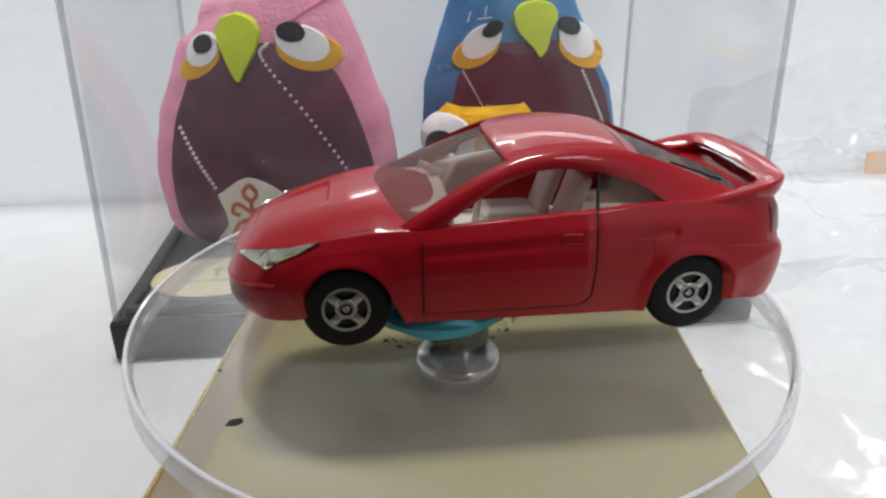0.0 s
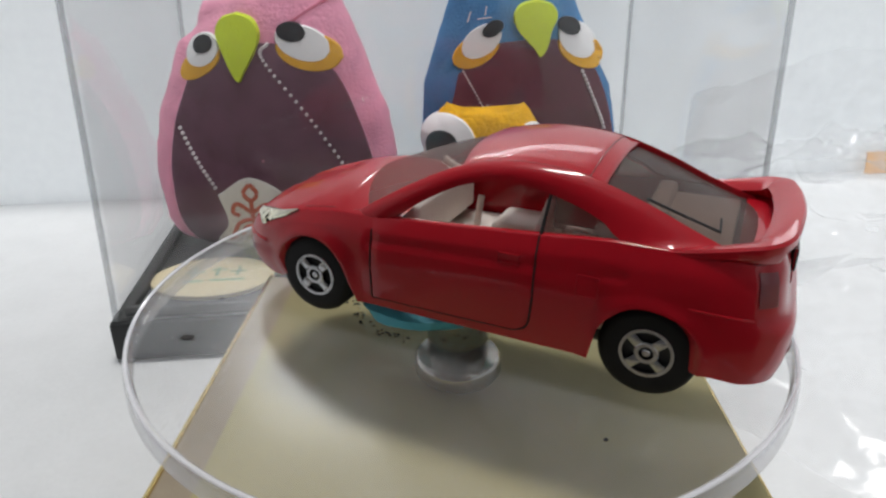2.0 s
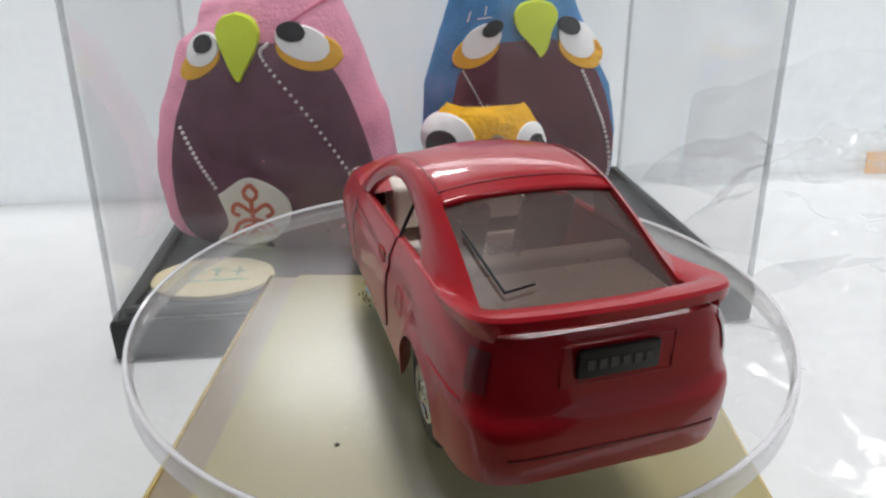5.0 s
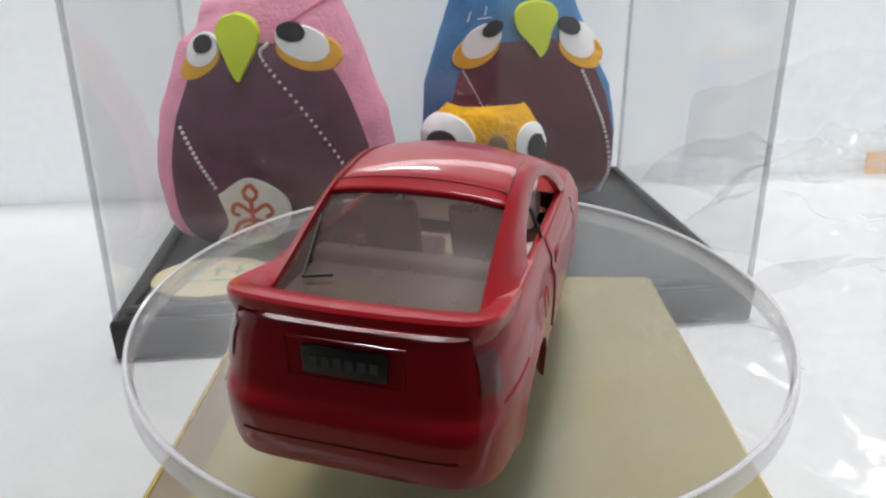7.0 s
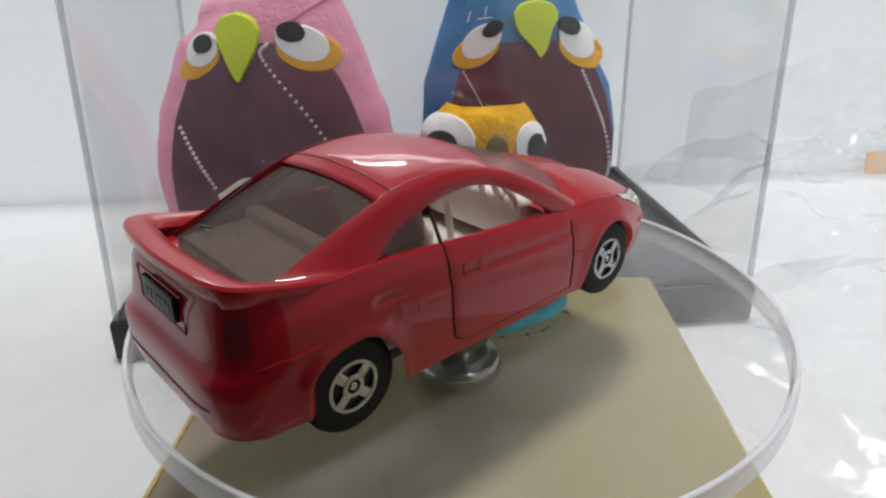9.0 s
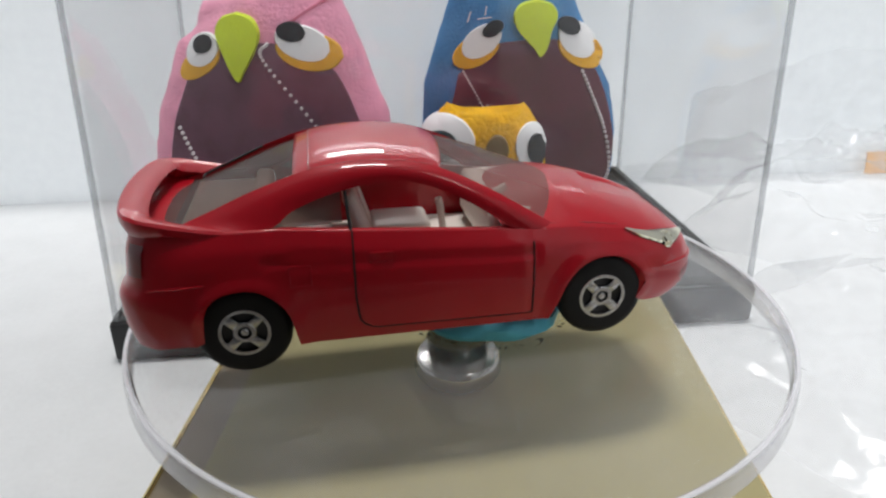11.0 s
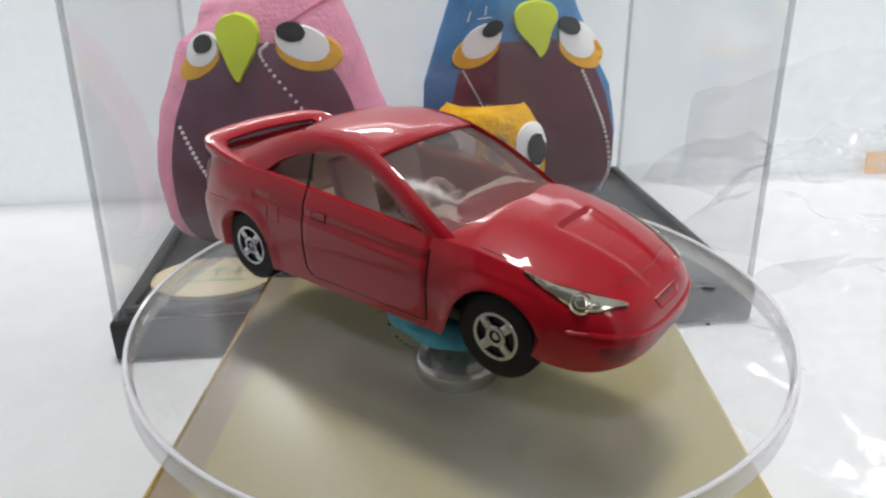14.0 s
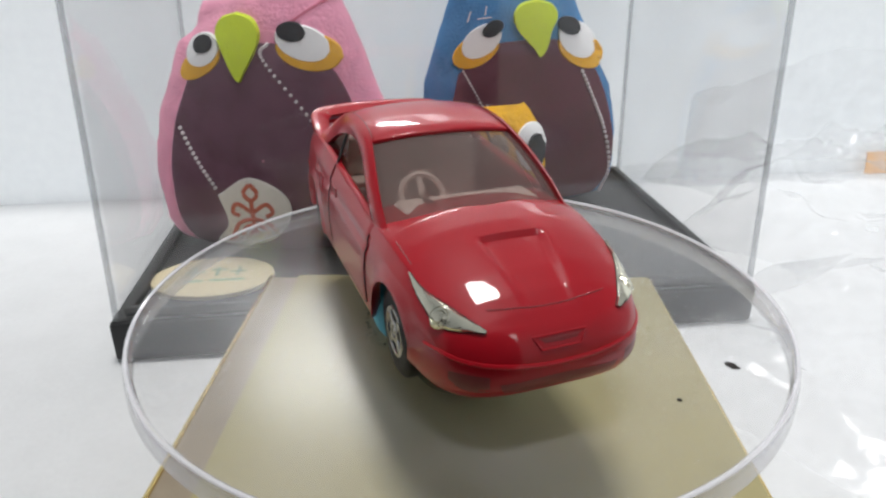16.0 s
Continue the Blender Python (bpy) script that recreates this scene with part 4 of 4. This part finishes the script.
def build_trim(car):
    # bonnet shut line
    for s in (1, -1):
        part("bonnet_line", tube([hood_point(x, s * y, 0.0) for x, y in ((14.6, 12.3), (20, 12.2), (24.5, 11.9))], 0.08 * MM, n=6), PAINT_RECESS_SHADE, car, "fine shut line beside the bonnet")
    tree = body_tree(car)
    part("bonnet_line", snap_line(tree, [(35.0 - 0.02 * y * y, y, 13.0) for y in np.linspace(-7, 7, 21)], 0.02, 0.07), PAINT_RECESS_SHADE, car)
    # front intakes under a raised bumper edge, their recess shade painted in darker red
    part("bumper_crease", snap_line(tree, [(38 - 0.028 * y * y, y, 7.5 + 0.008 * y * y) for y in np.linspace(-12.4, 12.4, 41)], -0.05, 0.30), PAINT, car, "raised edge across the front bumper")
    part("grille", snap_line(tree, between([(38, -3.2, 11.0), (38, 3.2, 11.0), (38, 2.3, 9.2), (38, -2.3, 9.2)], 8), 0.0, 0.13, True), PAINT, car, "raised outline of the nose grille")
    part("grille_slot", snap_patch(tree, [(38, -2.5, 10.7), (38, 0, 10.7), (38, 2.5, 10.7)], [(38, -1.9, 10.0), (38, 0, 9.9), (38, 1.9, 10.0)], 13, 4, 0.04, 1), PAINT_RECESS_SHADE, car, "narrow grille slot")
    part("lower_intake", snap_patch(tree, [(38, -7, 6.0), (38, 0, 6.2), (38, 7, 6.0)], [(38, -6.4, 4.4), (38, 0, 4.4), (38, 6.4, 4.4)], 19, 4, 0.05, 1), PAINT_RECESS_SHADE, car, "wide lower air intake with its recess shade painted on")
    # rear plate: the number is only a plain dark panel
    plate = part("number_plate", block(-35.85 * MM, -35.2 * MM, -3.9 * MM, 3.9 * MM, 13.4 * MM, 16.2 * MM, 0.2 * MM), BLACK, car, "black plate panel in a recess")
    for k in range(6):
        y = -2.75 + 1.1 * k
        part("plate_bar", block(-35.92 * MM, -35.84 * MM, (y - 0.36) * MM, (y + 0.36) * MM, 14.3 * MM, 15.3 * MM), GREY, plate)
    part("plate_surround", tube([P(-35.45, y, z) for y, z in ((-5.4, 12.8), (5.4, 12.8), (5.4, 16.7), (-5.4, 16.7))], 0.13 * MM, closed=True, n=6), PAINT, car, "raised red surround of the plate")
    part("bumper_groove", tube([P(*[c * 1.0 for c in body_point(math.pi - radians(a), 0.24)]) for a in np.linspace(-16, 16, 21)], 0.16 * MM, n=6), PAINT_RECESS_SHADE, car, "groove in the rear bumper with its shade painted on")
    # rear wiper on the window
    p = [(-27.6, 7.4, 18.15), (-23.6, 8.2, 19.75), (-19.6, 8.9, 21.35)]
    wiper = part("rear_wiper", tube([P(*q) for q in p], 0.17 * MM, n=6), BLACK, car, "thin black rear wiper")
    part("wiper_arm", tube([P(-27.6, 7.4, 18.2), P(-27.4, 4.4, 18.6)], 0.15 * MM, n=6), BLACK, wiper)
    # black underside
    part("chassis", block(-30 * MM, 30 * MM, -10.6 * MM, 10.6 * MM, 2.9 * MM, 5.0 * MM, 0.6 * MM), BLACK, car, "black plastic underside")
    for x, z in WHEELS:
        part("axle", tube([P(x, -13, z), P(x, 13, z)], 0.5 * MM), STEEL, car)


def build_spoiler(car):
    """A wing that rises from the rear wings in two arms and bridges the boot."""
    half = [(-22.5, 12.2, 17.3), (-26.0, 12.2, 17.9), (-29.6, 12.1, 18.7), (-32.6, 11.5, 19.4), (-34.3, 8.8, 19.8)]
    path = smooth_curve(half + [(-35.1, 0, 20.0)] + [(x, -y, z) for x, y, z in half[::-1]], 81)
    rows = []
    for i, p in enumerate(path):
        a, b = path[max(0, i - 1)], path[min(80, i + 1)]
        d = (b - a).normalized()
        out = Vector((d.y, -d.x, 0)).normalized()
        if out.dot(Vector((p.x + 22, p.y * 0.4, 0))) < 0:
            out = -out
        m = min(i, 80 - i) / 40
        w = 1.0 + 1.5 * min(1, m * 1.8)
        low = lerp(SHOULDER, p.x) - 0.2 if m < 0.72 else p.z - 1.6
        rows.append([P(p.x + out.x * o, p.y + out.y * o, z) for o, z in
                     ((-w, max(low + 0.2, p.z - 1.0)), (-w * 0.6, p.z - 0.2), (-0.1, p.z), (0.5, p.z + 0.05), (0.8, p.z - 0.25), (0.78, p.z - 1.1), (0.3, low), (-w * 0.7, low))])
    bm = grid(rows, wrap=True)
    part("spoiler", tidy(bm, 1e-6), PAINT, car, "raised red rear spoiler")


def build_interior(car):
    part("cabin_tub", block(-28 * MM, 14 * MM, -11.4 * MM, 11.4 * MM, 5 * MM, 8.5 * MM, 0.5 * MM), CREAM_SEAT, car, "cream cabin floor")
    part("dashboard", block(8.5 * MM, 15.5 * MM, -9.6 * MM, 9.6 * MM, 10 * MM, 16.4 * MM, 0.9 * MM, 3), CREAM_SEAT, car, "cream dashboard")
    part("parcel_shelf", block(-29 * MM, -19.5 * MM, -9.8 * MM, 9.8 * MM, 15.0 * MM, 16.6 * MM, 0.5 * MM), CREAM_SEAT, car, "cream rear shelf")
    part("rear_bench", block(-21 * MM, -18.5 * MM, -10 * MM, 10 * MM, 8 * MM, 18.0 * MM, 0.8 * MM, 3), CREAM_SEAT, car, "cream rear bench")
    part("bench_cushion", block(-19 * MM, -11 * MM, -10.5 * MM, 10.5 * MM, 7 * MM, 11.4 * MM, 0.8 * MM, 3), CREAM_SEAT, car)
    for s in (1, -1):
        seat = part("seat", block(-5.5 * MM, 3.0 * MM, (s * 5.4 - 3.9) * MM, (s * 5.4 + 3.9) * MM, 7 * MM, 10.9 * MM, 0.9 * MM, 3), CREAM_SEAT, car, "cream front seat")
        own = block(-0.8 * MM, 0.8 * MM, -3.5 * MM, 3.5 * MM, 0, 11.2 * MM, 0.75 * MM, 3)
        b = part("backrest", own, CREAM_SEAT, seat)
        b.matrix_basis = pose(-5.6 * MM, s * 5.4 * MM, 9 * MM, 0, -18, 0)
    wheel_at = Matrix.Translation(P(8.2, -5.2, 16.3)) @ pose(0, 0, 0, 0, 62, 0)
    own = tube([(2.9 * MM * math.cos(a), 2.9 * MM * math.sin(a), 0) for a in [2 * math.pi * k / 28 for k in range(28)]], 0.45 * MM, closed=True)
    st = part("steering_wheel", own, CREAM_SEAT, car, "cream steering wheel")
    st.matrix_basis = wheel_at
    part("spoke", block(-2.8 * MM, 2.8 * MM, -0.4 * MM, 0.4 * MM, -0.3 * MM, 0.3 * MM, 0.1 * MM), CREAM_SEAT, st)
    part("column", tube([(0, 0, 0), (0, 0, 4 * MM)], 0.6 * MM), CREAM_SEAT, st)
    part("gear_lever", tube([P(4.5, 0, 9), P(3.8, 0, 14.2), P(3.6, 0, 15.2)], 0.5 * MM), CREAM_SEAT, car, "cream gear lever")


def build_car():
    car = tagged(new("toy_car"), "glossy red die-cast toy coupe with chrome wheels on the disc", "toy car")
    build_body(car)
    build_cabin(car)
    build_doors(car)
    for x, z in WHEELS:
        for s in (1, -1):
            build_wheel(car, x, z, s)
    build_lights(car)
    build_trim(car)
    build_spoiler(car)
    build_interior(car)
    return car


car = build_car()


def build_putty():
    rows = []
    for r, z in ((0.0, -0.58), (1.0, -0.58), (1.1, 0.2), (1.08, 1.4), (0.98, 2.4), (0.0, 2.7)):
        ring = []
        for k in range(48):
            a = 2 * math.pi * k / 48
            w = 1 + 0.10 * noise.noise(Vector((2 * math.cos(a), 2 * math.sin(a), 3 + z)))
            ring.append((r * w * 10.6 * MM * math.cos(a), r * w * 12.2 * MM * math.sin(a), z * MM))
        rows.append(ring)
    ob = part("putty_pad", tidy(grid(rows, wrap=True), 1e-6), PUTTY)
    return tagged(ob, "blue putty pad holding the car on the disc", "putty")


putty = build_putty()


# ---- motion: the disc turns clockwise and carries car and putty ----
OMEGA = -16.03
PUTTY_ON_DISC = CAR_ON_DISC @ pose(10 * MM, 0, -0.0003)


def motions():
    times = [0.5 * k for k in range(33)]
    walk(disc, [(t, pose(0, 0, -0.0003, 0, 0, OMEGA * t)) for t in times])
    walk(car, [(t, pose(0, 0, 0, 0, 0, OMEGA * t) @ CAR_ON_DISC) for t in times])
    walk(putty, [(t, pose(0, 0, 0, 0, 0, OMEGA * t) @ PUTTY_ON_DISC) for t in times])


motions()
